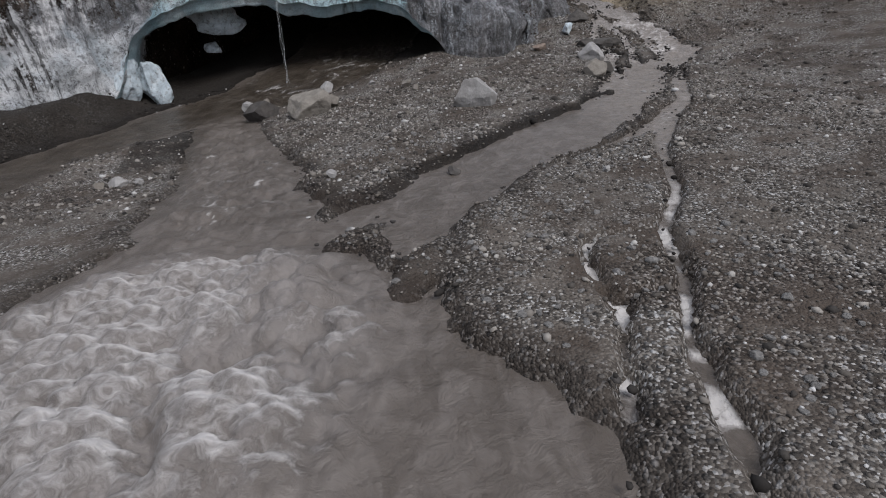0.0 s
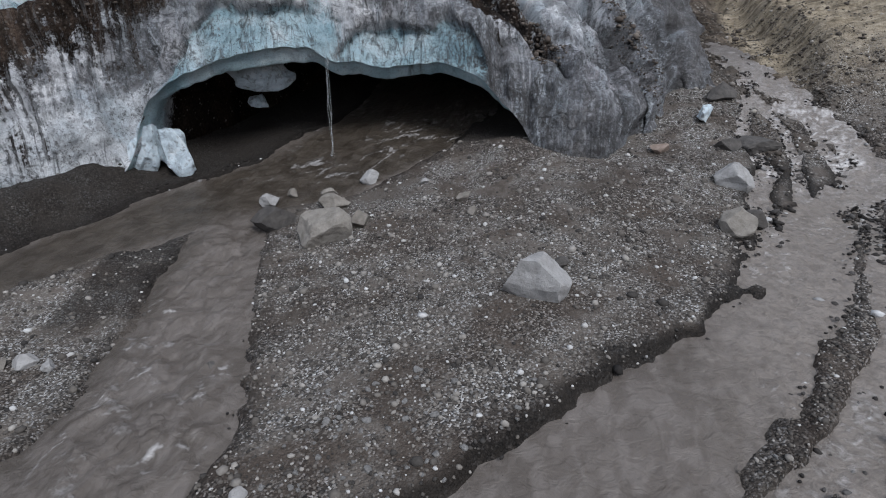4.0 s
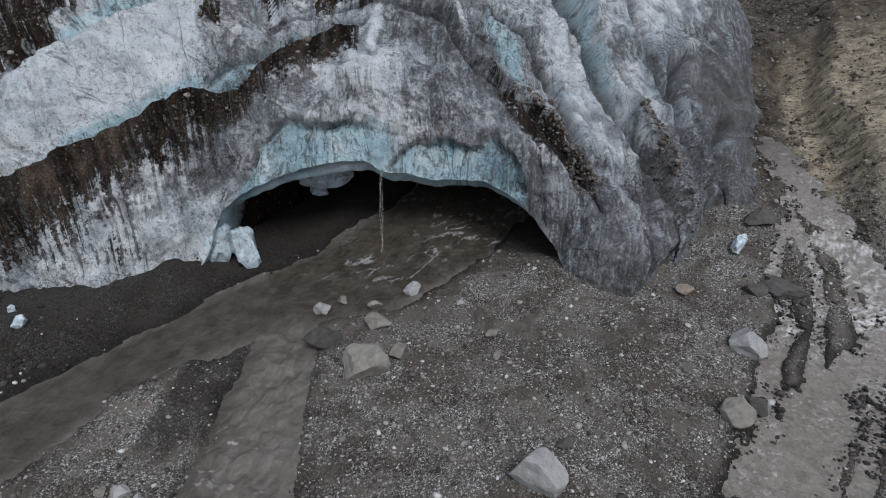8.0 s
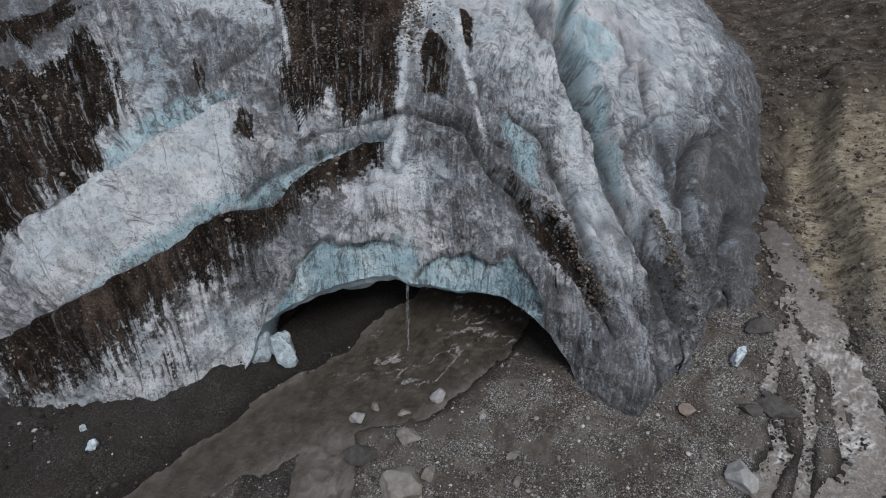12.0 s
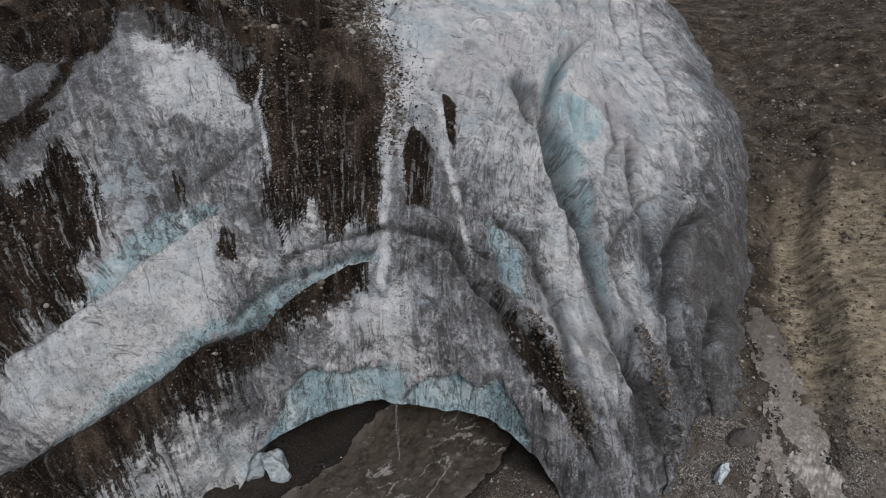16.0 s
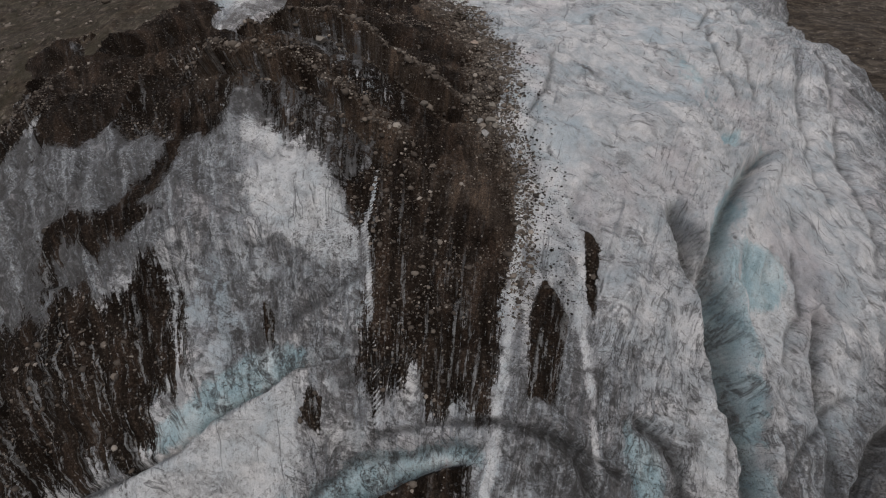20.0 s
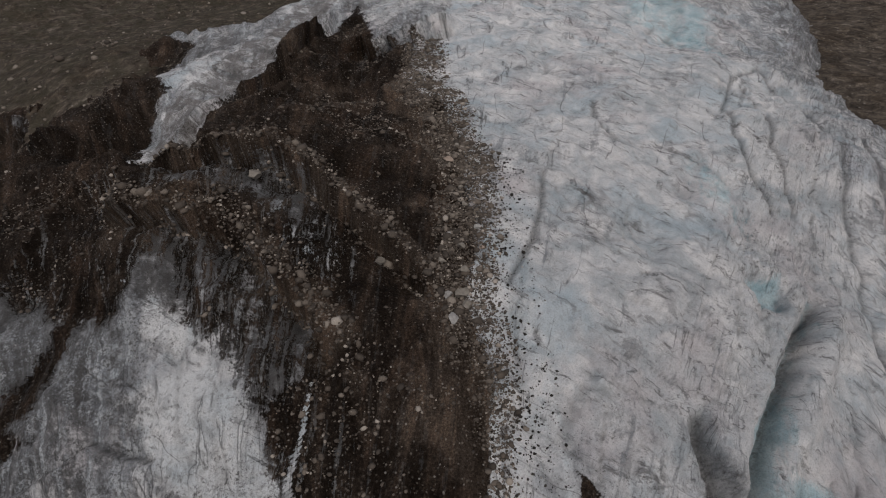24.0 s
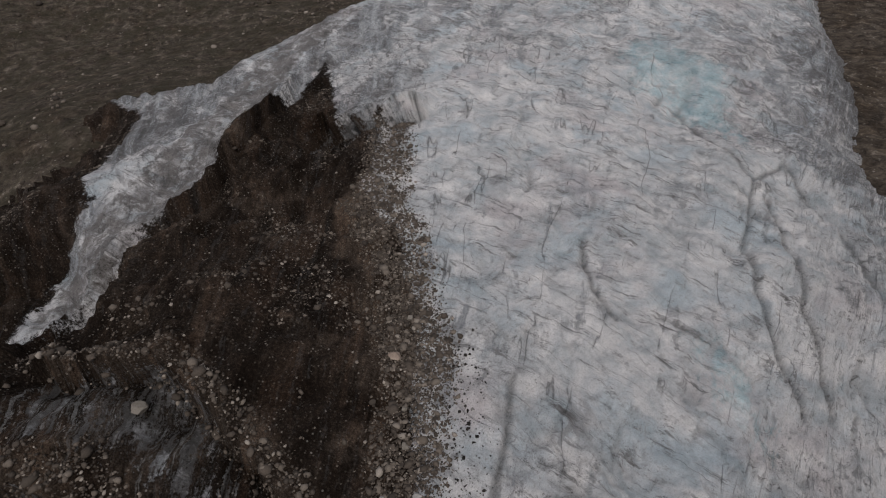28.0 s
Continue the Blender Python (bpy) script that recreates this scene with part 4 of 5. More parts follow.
# ledges where one slab has slipped below the next, and crevasses: line, height or depth, width
LEDGES = [([(-38, 29.6), (-34.6, 30.6), (-31.1, 31.5), (-29.2, 33.3), (-27.3, 35.2), (-25.8, 36.9), (-25, 38), (-24, 39.2), (-22.3, 40.6), (-21, 41.8), (-19.6, 43), (-18.2, 44.4), (-17.1, 45.6), (-16, 46.6), (-14.2, 47.7)], 1.0, 0.7), ([(-40, 32.5), (-36, 34.5), (-33.5, 36.1), (-32.3, 37.1), (-30.9, 38.6), (-29.7, 40), (-29, 41.7), (-28.2, 43.1), (-27.2, 44.6), (-26.5, 46.4), (-24.8, 47.6), (-22.8, 49.1)], 1.1, 0.6), ([(-47.0, 42.0), (-42.5, 43.0), (-39.6, 47), (-37, 51), (-33, 52)], 0.5, 0.3)]
LEDGES += [([(-50, 61), (-45.5, 61.7), (-40.2, 63.5), (-36.6, 63.1), (-31.3, 61.6), (-28, 60.5)], -1.3, -1.2), ([(-52, 66.5), (-48.1, 67.3), (-44.4, 68.6), (-42.5, 70.4), (-38.8, 69.9), (-34.3, 69.2), (-30.1, 68.1), (-26, 66.5)], -1.5, -1.5), ([(-62, 102), (-60.2, 104.2), (-58.6, 102.8), (-56.8, 105.4), (-55.4, 103.8), (-53.4, 105.6), (-52.2, 104.0), (-50.3, 106.6), (-48, 107)], -2.4, -2.2), ([(-100, 78), (-88, 80), (-78, 84)], -1.4, -1.2), ([(-98, 66), (-84, 68), (-70, 70)], -1.4, -1.2)]
LEDGES += [([(-71.9, 113.4), (-64.9, 99.5), (-59.4, 84.6), (-60.3, 76.4), (-57.2, 69), (-52, 64)], 1.5, 1.2)]
CLEFTS = [([(-21.1, 45.6), (-18.1, 47.7), (-14.8, 49.5), (-10.5, 50.6), (-7.2, 51.3)], 0.25, 0.12), ([(-13.6, 50.1), (-10.4, 50.4), (-7.9, 49.2), (-4.6, 48.8), (-3.1, 47.5), (-1.0, 44.6), (0.6, 43.6), (1.8, 41.3)], 0.7, 0.32), ([(-11.3, 69.1), (-8.2, 65.1), (-5.4, 61.8), (-2.2, 56.9), (0.3, 51.7), (1.9, 49.3), (4.2, 46.8), (5.6, 45.1)], 1.2, 0.5), ([(-0.2, 68.5), (0.3, 63.8), (1.8, 60.4), (3.6, 55.7), (4.3, 52.8)], 0.6, 0.4)]
CLEFTS += [([(7.2, 65.8), (4.9, 62.3), (4.2, 58.5), (4.6, 54.1), (5.7, 50.0), (7.6, 48.5)], 0.9, 0.45), ([(-8.5, 53.9), (-6.0, 54.1), (-3.7, 51.8), (-1.9, 48.9), (-0.9, 46.1), (1.3, 43.9)], 0.6, 0.4), ([(-6.0, 84.1), (-7.1, 73.3), (-7.4, 69.3), (-7.3, 65.7), (-6.1, 62.3), (-4.6, 60.2), (-3.4, 57.5)], 1.3, 0.5), ([(-10.9, 69.0), (-9.7, 66.7), (-7.4, 64.8)], 0.4, 0.3), ([(8.5, 57), (7.5, 53), (8.3, 49.5)], 0.7, 0.4)]
CRACKS = [([(-36, 34.5), (-33.5, 36.1), (-32.3, 37.1), (-30.9, 38.6), (-29.7, 40), (-29, 41.7), (-28.2, 43.1), (-27.2, 44.6), (-26.5, 46.4)], 0.31, 0.3), ([(-28.7, 47.7), (-27.5, 49.5), (-26.2, 51.4), (-25.6, 52.5)], 0.3, 0.24), ([(-23.6, 46.7), (-22.7, 48.2), (-21.5, 49.4)], 0.3, 0.24), ([(-33.5, 50.0), (-31.5, 51.3), (-29.6, 51.4)], 0.2, 0.2), ([(-10.1, 68.1), (-8.4, 66.2), (-7.2, 65.5), (-5.8, 63.0), (-4.8, 61.4), (-3.7, 59.6), (-3.3, 56.4), (-2.2, 53.8)], 0.31, 0.3)]
CRACKS += [([(-2.9, 70.8), (-1.7, 68.4), (-1.2, 67.0), (-1.7, 65.2), (-1.6, 62.5)], 0.3, 0.3), ([(2.9, 64.2), (1.5, 62.2), (0.5, 59.2), (0.0, 57.0), (-0.3, 54.9)], 0.31, 0.3), ([(-33.2, 123.9), (-25.9, 122.5), (-19.6, 114.4), (-17.2, 112.1), (-15.2, 116.7), (-11.3, 111.2)], 0.31, 0.5), ([(-22.5, 41.0), (-21.6, 43.0), (-20.7, 44.8), (-18.3, 46.2), (-16.5, 47.5), (-14.7, 48.0)], 0.3, 0.24)]
CRACKS += [([(-26.0, 81.6), (-24.5, 78.0), (-23.3, 73.9), (-23.1, 69.6)], 0.22, 0.16), ([(-27.0, 95.3), (-24.4, 90.9), (-21.8, 88.7)], 0.25, 0.2), ([(-17.3, 113.3), (-16.3, 100.8), (-13.1, 93.8), (-9.7, 89.5)], 0.25, 0.2), ([(-15.9, 111.1), (-11.8, 97.6), (-8.3, 90.3)], 0.25, 0.2), ([(-10, 110), (-6, 98), (-3, 88), (-1, 76)], 0.3, 0.42), ([(-6, 108), (-2, 96), (1, 84), (3, 72)], 0.3, 0.42)]
# hollows and peaks of the dark moraine
ICE_SHAPES = [(-94, 82, 13, -6.5), (-86, 65, 11, -5.0), (-104, 66, 10, -3.0), (-98, 74, 4, 2.5), (-86, 76, 4, 2.0), (-92, 63, 4, 2.5), (-58, 100, 5, -3.0), (-66, 96, 6, 2.2), (-52, 88, 6, -2.5), (-60, 73, 4, -2.5), (-70, 86, 5, 1.8), (-48, 70, 4, -1.5), (-38, 66, 4, 0.8), (-9.0, 80.6, 1.6, -1.4), (-27, 121, 6, -1.6), (-62, 62, 5, -2.5)]

ix = steps((-140, -75, 1.5), (-75, -45, 0.3), (-45, 8, 0.14), (8, 15, 0.1))
iv = steps((0, 2, 0.05), (2, 18, 0.09), (18, 45, 0.19), (45, 92, 0.26), (92, 160, 2))
IX, IV = np.meshgrid(ix, iv, indexing="ij")
IY = front_line(IX) + IV
IZ = ice_base(IX, IY) + swell(IX, IY, ICE_SHAPES)
IZ = IZ + smooth(1.5, 0, IV) * (0.4 * wave(IX, 0 * IX, 0 * IX, 0.6, 41, 4, 0.6))
# across: steady down each line of flow, so that runs and flutes follow it
ACROSS = 45 * np.arctan2(IX + 2, IY - 15) + 0.62 * (IY - 46) * smooth(-14, -3, IX)
ALONG = 0.7 * IY + 0.7 * IZ
BED = ALONG + smooth(52, 74, IY) * (0.25 * IY + 16 * np.exp(-np.maximum(lerp(IY, MARGIN) - IX, 0) / 8.0) - 0.7 * IZ)
# the way out of the ice
tu = np.stack([np.gradient(a, axis=0) for a in (IX, IY, IZ)], -1)
tv = np.stack([np.gradient(a, axis=1) for a in (IX, IY, IZ)], -1)
out = np.cross(tu, tv)
out = out / (np.linalg.norm(out, axis=-1, keepdims=True) + 1e-9)
steep = 1 - np.abs(out[..., 2])
push = 1.0 * wave(IX, IY, IZ, 0.16, 51, 3) + 0.4 * wave(IX, IY, IZ, 0.6, 52, 3)
push = push + (0.12 + 0.6 * steep) * 0.95 * wave(ACROSS, ALONG * 0.14, 0 * IX, 0.85, 53, 4, 0.6)
push = push + 0.09 * wave(IX, IY, IZ, 2.0, 54, 3, 0.6)
knobs = np.abs(wave(IX, IY, IZ, 0.45, 58, 3, 0.55))
push = push + (0.35 + 0.9 * steep) * (0.7 * knobs - 0.15) - 0.7 * steep * np.abs(wave(ACROSS, ALONG * 0.3, 0 * IX, 0.42, 59, 3, 0.5)) + 0.5 * steep * np.sqrt(np.abs(wave(IX, IY, IZ, 0.28, 100, 2, 0.5)) + 0.002)
crease = np.abs(wave(ACROSS, ALONG * 0.22, 0 * IX, 0.75, 81, 3, 0.5))
push = push + (0.25 + 0.6 * steep) * (0.55 * np.sqrt(crease + 0.002) - 0.25) + 0.22 * (np.sqrt(np.abs(wave(IX, IY, IZ, 0.8, 82, 4, 0.55)) + 0.002) - 0.45)
soil0 = patch(IX, IY, DEBRIS, 2.5)
spine = 1 - 2 * np.abs(wave(IX * 0.8, IY, IZ, 0.16, 64, 4, 0.55))
high = smooth(14, 20, IZ)
folds = 1 - 2.4 * np.sqrt(np.abs(wave(IX + 0.5 * IY, IY * 0.6 - 0.3 * IX, 0 * IX, 0.1, 83, 3, 0.5)) + 0.002)
push = push + soil0 * (0.75 * spine * high + 1.3 * folds * high * smooth(-24, -32, IX) + 0.3 * wave(IX, IY, IZ, 0.9, 65, 4, 0.6))
push = push + soil0 * high * 0.5 * (np.sqrt(np.abs(wave(ACROSS + 0.4 * np.sin(0.3 * ALONG), ALONG * 0.2, 0 * IX, 0.5, 99, 3, 0.55)) + 0.002) - 0.5)
for line, rise, lip in LEDGES:
    s, along = beside(IX, IY, line)
    ends = smooth(0, 0.08, along) * smooth(1, 0.92, along)
    s = s + 0.25 * wave(IX, IY, IZ, 0.8, 55, 3)
    above = smooth(-0.15, 0.2, s)
    push = push + ends * (-rise * above * np.exp(-np.abs(s) / 2.2) + lip * (1 - above) * np.exp(-np.abs(s) / 1.6))
# fluted cliffs under the crests of the moraine
cliffs = 0 * IX
for line, rise, lip in LEDGES[3:8]:
    s, along = beside(IX, IY, line)
    s = s + 0.5 * wave(IX, IY, IZ, 0.3, 88, 2)
    cliff = smooth(-6.0, -3.2, s) * smooth(0.15, -0.15, s) * smooth(0.02, 0.1, along) * smooth(0.98, 0.9, along)
    cliffs = np.maximum(cliffs, cliff * smooth(-0.35, 0.2, wave(ACROSS, ALONG * 0.15, 0 * IX, 0.22, 66, 2)))
push = push + cliffs * 0.5 * (np.sqrt(np.abs(wave(ACROSS, ALONG * 0.1, 0 * IX, 0.9, 89, 3)) + 0.002) - 0.5)
# near-black lines along ledges and clefts: dirt plus shade put into the colour
crack_dirt_shade = 0 * IX
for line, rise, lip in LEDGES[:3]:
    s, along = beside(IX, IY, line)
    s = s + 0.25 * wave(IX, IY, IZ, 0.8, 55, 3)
    crack_dirt_shade = np.maximum(crack_dirt_shade, 0.85 * np.exp(-(((s - 0.1) / 0.13) ** 2)) * smooth(0, 0.08, along) * smooth(1, 0.92, along))
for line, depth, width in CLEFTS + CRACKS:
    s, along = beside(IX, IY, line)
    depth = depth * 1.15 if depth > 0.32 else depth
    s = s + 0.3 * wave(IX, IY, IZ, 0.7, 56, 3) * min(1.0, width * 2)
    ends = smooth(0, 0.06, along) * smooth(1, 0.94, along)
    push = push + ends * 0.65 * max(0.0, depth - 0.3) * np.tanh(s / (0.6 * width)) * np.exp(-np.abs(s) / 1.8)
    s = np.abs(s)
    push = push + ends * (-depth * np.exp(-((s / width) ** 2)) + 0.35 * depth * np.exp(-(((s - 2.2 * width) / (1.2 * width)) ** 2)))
    crack_dirt_shade = np.maximum(crack_dirt_shade, (0.95 if depth > 0.32 else 0.8) * ends * np.exp(-((s / max(0.18, (0.6 if depth > 0.32 else 0.5) * width)) ** 2)))
flat = (1 - smooth(0.05, 0.2, steep)) * (1 - soil0)
push = push + flat * (0.5 * np.sqrt(np.abs(wave(ACROSS * 0.5, ALONG, 0 * IX, 0.28, 94, 4, 0.55)) + 0.002) + 0.35 * np.sqrt(np.abs(wave(ACROSS, ALONG * 0.4, 0 * IX, 0.35, 95, 4, 0.55)) + 0.002))
warp = 0.8 * wave(IX, IY, IZ, 0.5, 67, 3)
for scale, cross, squeeze, seed, depth in ((0.22, 1.0, 0.14, 68, 0.28), (0.4, 1.0, 0.2, 69, 0.18), (0.3, 0.16, 1.0, 70, 0.24), (0.55, 0.2, 1.0, 71, 0.16)):
    n = wave(ACROSS * cross + 0.3 * warp, BED * squeeze + 0.3 * warp, 0 * IX, scale, seed, 3, 0.5)
    thin_line = smooth(0.035, 0.0, np.abs(n)) * smooth(-0.1, 0.25, wave(IX, IY, IZ, 0.2, seed + 5, 2))
    push = push - depth * thin_line * (1 - soil0)
    crack_dirt_shade = np.maximum(crack_dirt_shade, 0.3 * thin_line * (1 - soil0))
# the ribbed toe of the ice beside the gravel
toe = smooth(-6, 1.0, IX) * smooth(14, 11, IX) * smooth(66, 54, IY)
rib = np.abs(wave(ACROSS + warp, ALONG * 0.12, 0 * IX, 0.33, 96, 3, 0.5))
thin_rib = np.abs(wave(ACROSS + 0.5 * warp, ALONG * 0.1, 0 * IX, 0.95, 104, 3, 0.5))
push = push + toe * (1.3 * np.sqrt(rib + 0.002) - 0.6 + 0.55 * np.sqrt(thin_rib + 0.002) - 0.25)
# the gaps between the ribs get dirt and painted shade too
crack_dirt_shade = np.maximum(crack_dirt_shade, 0.55 * toe * smooth(0.06, 0.0, thin_rib) * smooth(-0.2, 0.3, wave(IX, IY, IZ, 0.3, 105, 2)))
crack_dirt_shade = np.maximum(crack_dirt_shade, 0.75 * toe * smooth(0.09, 0.0, rib))
push = push * smooth(-0.5, 0.7, IV)
# the scooped blue band over the mouth of the cave
over_edge = IZ - IZ[:, :1]
mouth = smooth(-19.8, -17.5, IX) * smooth(-1.6, -3.4, IX)
tall = 2.7 * np.sqrt(np.clip(1 - ((IX + 15.4) / 4.4) ** 2, 0, 1)) + 2.1 * np.sqrt(np.clip(1 - ((IX + 6.6) / 4.2) ** 2, 0, 1))
tall = tall * (1 + 0.55 * wave(IX, 0 * IX, 0 * IX, 0.6, 92, 4, 0.6)) + 0.02
fall_line = np.exp(-(((IX + 11.6) / 1.0) ** 2))
scoop = over_edge / tall
push = push - 0.75 * (1 - fall_line) * mouth * np.clip(scoop, 0, 1) * smooth(1.12, 0.95, scoop)
IX2, IY2, IZ2 = IX + out[..., 0] * push, IY + out[..., 1] * push, IZ + out[..., 2] * push
s, along = beside(IX, IY, LEDGES[0][0])
BX = IX + 0.7 * wave(IX, IY, IZ, 0.3, 86, 3)
BY = IY + 0.7 * wave(IX, IY, IZ, 0.3, 87, 3)
# the debris ends in long runs down the flow
run_far = np.hypot(IX + 2, IY - 15)
run_down = smooth(70, 60, IY) * smooth(0.03, 0.12, steep) * (2.6 * wave(ACROSS, 0.03 * ALONG, 0 * IX, 0.5, 97, 2, 0.6) + 2.2 * wave(ACROSS, 0.03 * ALONG, 0 * IX, 1.9, 98, 3, 0.7))
DX, DY = BX + run_down * (IX + 2) / run_far, BY + run_down * (IY - 15) / run_far
slab = (0.86 - 0.18 * np.abs(s)) * smooth(0.2, -0.1, s) * (s > -6) * smooth(0.02, 0.14, along) * smooth(1.0, 0.94, along) * smooth(-0.6, 0.8, IV)
debris = np.maximum(np.clip(slab + 0.25 * wave(IX, IY, IZ, 0.3, 84, 2) * (slab > 0.05), 0, 0.9), np.clip(patch(DX, DY, DEBRIS[1:], 1.3) * 1.1 - 0.05, 0, 1.0))
debris = debris * (1 - 0.42 * cliffs)
debris = np.maximum(debris, patch(IX, IY, HOLES, 0.25))
blue = np.maximum(np.maximum(patch(BX, BY, BLUE, 0.6), 0.6 * patch(BX, BY, FAINT_BLUE, 2.2)), 1.0 * mouth * smooth(1.1, 0.9, scoop))
blue = np.maximum(blue, 0.8 * fall_line * smooth(4.5, 1.0, over_edge))
bright = patch(IX, IY, BRIGHT, 1.0)
clean = patch(BX, BY, CLEAN, 0.5)
film = np.maximum(0.55 * patch(BX, BY, FILM, 1.2), 0.55 * smooth(4.5, 0.5, lerp(IY, MARGIN) - IX) * smooth(56, 66, IY))
grey = np.clip(0.30 + 0.38 * cliffs + 0.22 * patch(IX, IY, GREY, 2.5) + 0.2 * smooth(0, -30, IX + 52) - 0.14 * bright + 0.24 * smooth(15, 2, lerp(IY, MARGIN) - IX) * smooth(52, 60, IY) + 0.12 * smooth(0.1, 0.4, steep) + 0.04 * smooth(10, 7, IV) + 0.3 * smooth(-36, -47, IX) * smooth(64, 56, IY) + 0.25 * wave(IX, IY, IZ, 0.14, 73, 3), 0, 0.74)
for line, width in CHUTES:
    s, along = beside(IX, IY, line)
    run = smooth(width, 0.3 * width, np.abs(s + 0.25 * wave(IX, IY, IZ, 0.6, 57, 3)))
    run = run * smooth(-0.5, 0.1, wave(IX, IY, IZ, 0.9, 75, 3))
    debris, grey, clean = debris * (1 - 0.85 * run), grey * (1 - 0.6 * run), np.maximum(clean, 0.8 * run)
# the dirty lilac ridge behind the moraine
s, along = beside(IX, IY, [(-80, 136), (-78.5, 126), (-77, 111), (-69.5, 97.4), (-65, 87.3), (-63.5, 79.6), (-60.5, 72.7), (-54, 66)])
ridge = smooth(3.6, 2.8, np.abs(s - 0.5) + 0.9 * wave(IX, IY, IZ, 0.5, 85, 4, 0.6)) * smooth(0, 0.1, along) * smooth(1, 0.85, along)
debris, grey = debris * (1 - 0.62 * ridge), np.where(ridge > 0.05, np.maximum(0.42 * ridge, grey * (1 - ridge)), grey)
film = np.maximum(film, 0.6 * ridge)
crest = np.clip(0.35 * soil0 * spine * high + 0.6 * smooth(2.5, -0.5, away(IX, IY, [(-18.5, 60, 0.8), (-24.8, 68, 1.8), (-31, 79, 2.2), (-44, 92, 2.6)])) + 0.25 * folds * high, 0, 1)
crest = np.maximum(crest, np.clip(0.55 * slab, 0, 0.5))
for line, rise, lip in LEDGES[3:5]:
    s, along = beside(IX, IY, line)
    crest = np.maximum(crest, 0.8 * smooth(1.6, 0.3, np.abs(s - 0.6)) * smooth(0, 0.1, along) * smooth(1, 0.9, along))
grey = np.maximum(grey, np.clip(0.8 * slab, 0, 0.55))
glacier = sheet("glacier", IX2, IY2, IZ2, ICE, {"debris": debris, "blue": blue, "grey": grey, "across": ACROSS, "along": ALONG, "bed": BED, "clean": clean, "film": film, "crack_dirt_shade": crack_dirt_shade, "crest": crest, "fall": np.clip(smooth(0.02, 0.13, steep) * smooth(70, 62, IY) * (1 - 0.45 * smooth(0.1, 0.5, slab)) + cliffs, 0.12, 1)}, label="glacier snout of white and blue ice streaked with dark debris", category="glacier")

# the cave under the ice: it begins at the very edge of the ice above
cols = np.where((ix > -20.75) & (ix < 0.45))[0]
ring = np.stack([IX2[cols, 0], IY2[cols, 0], IZ2[cols, 0]], -1)
ring = np.concatenate([ring[:1] + [[0, 0, -2.6], [0, 0, -1.8], [0, 0, -0.8]], ring, ring[-1:] + [[0, 0, -0.7], [0, 0, -1.5], [0, 0, -2.5]]])
cs = steps((0, 2.4, 0.08), (2.4, 12, 0.35), (12, 36, 1.0))
CS = np.repeat(cs[None], len(ring), 0)
RX, RY, RZ = (np.repeat(ring[:, k : k + 1], len(cs), 1) for k in range(3))
narrow = 1 - 0.5 * smooth(3, 34, CS)
CX = -9.5 + 3.5 * smooth(4, 32, CS) + (RX + 9.5) * narrow
CY = RY + CS
roof = smooth(0.8, 2.5, RZ)
hang = bend(RX, [(-30, 0), (-20, 0), (-17.5, 1), (-3, 1), (0, 0), (5, 0)], 0.6) * (0.85 + 0.35 * wave(RX, 0 * RX, 0 * RX, 0.3, 63, 2))
under = np.clip(CS / 0.75, 0, 1)
CZ = RZ - 0.95 * hang * under**1.6 + 0.25 * hang * np.sin(math.pi * under) + roof * (0.9 * smooth(0.85, 2.6, CS) + 0.4 * wave(CX, CY, RZ, 0.35, 61, 3) * smooth(0.2, 2.0, CS) - 0.55 * (RZ - 0.5) * smooth(5, 34, CS))
CX = CX + (1 - roof) * 0.5 * wave(CX, CY, RZ, 0.4, 62, 3) * smooth(0.2, 2, CS)
# deeper in, the debris and grey masks paint the cave's shade
cave = sheet("ice_cave", CX, CY, CZ, ICE, {"debris": 0.85 * smooth(1.6, 4.0, CS), "blue": 0.9 * smooth(3.5, 1.2, CS), "grey": 0.05 + 0.95 * smooth(1.2, 5, CS), "across": CX * 0.6, "along": CY, "bed": CY, "crack_dirt_shade": 0 * CX}, label="arched meltwater cave in blue grey ice", category="ice cave")
# an added sheet closes the cave; its debris colour stands in for shade
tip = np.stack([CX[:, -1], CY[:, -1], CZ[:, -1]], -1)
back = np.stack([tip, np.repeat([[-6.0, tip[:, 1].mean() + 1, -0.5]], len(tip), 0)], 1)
cave_end = sheet("ice_cave_end", back[..., 0], back[..., 1], back[..., 2], ICE, {"debris": 0.6 + 0 * back[..., 0]}, label="added sheet closing the ice cave, painted dark for its shade", category="ice cave")


def ice_place(x, y):
    """The height of the ice surface near a place."""
    d = np.argmin(np.abs(ix - x))
    k = np.argmin(np.abs(IY2[d] - y))
    return float(IZ2[d, k])


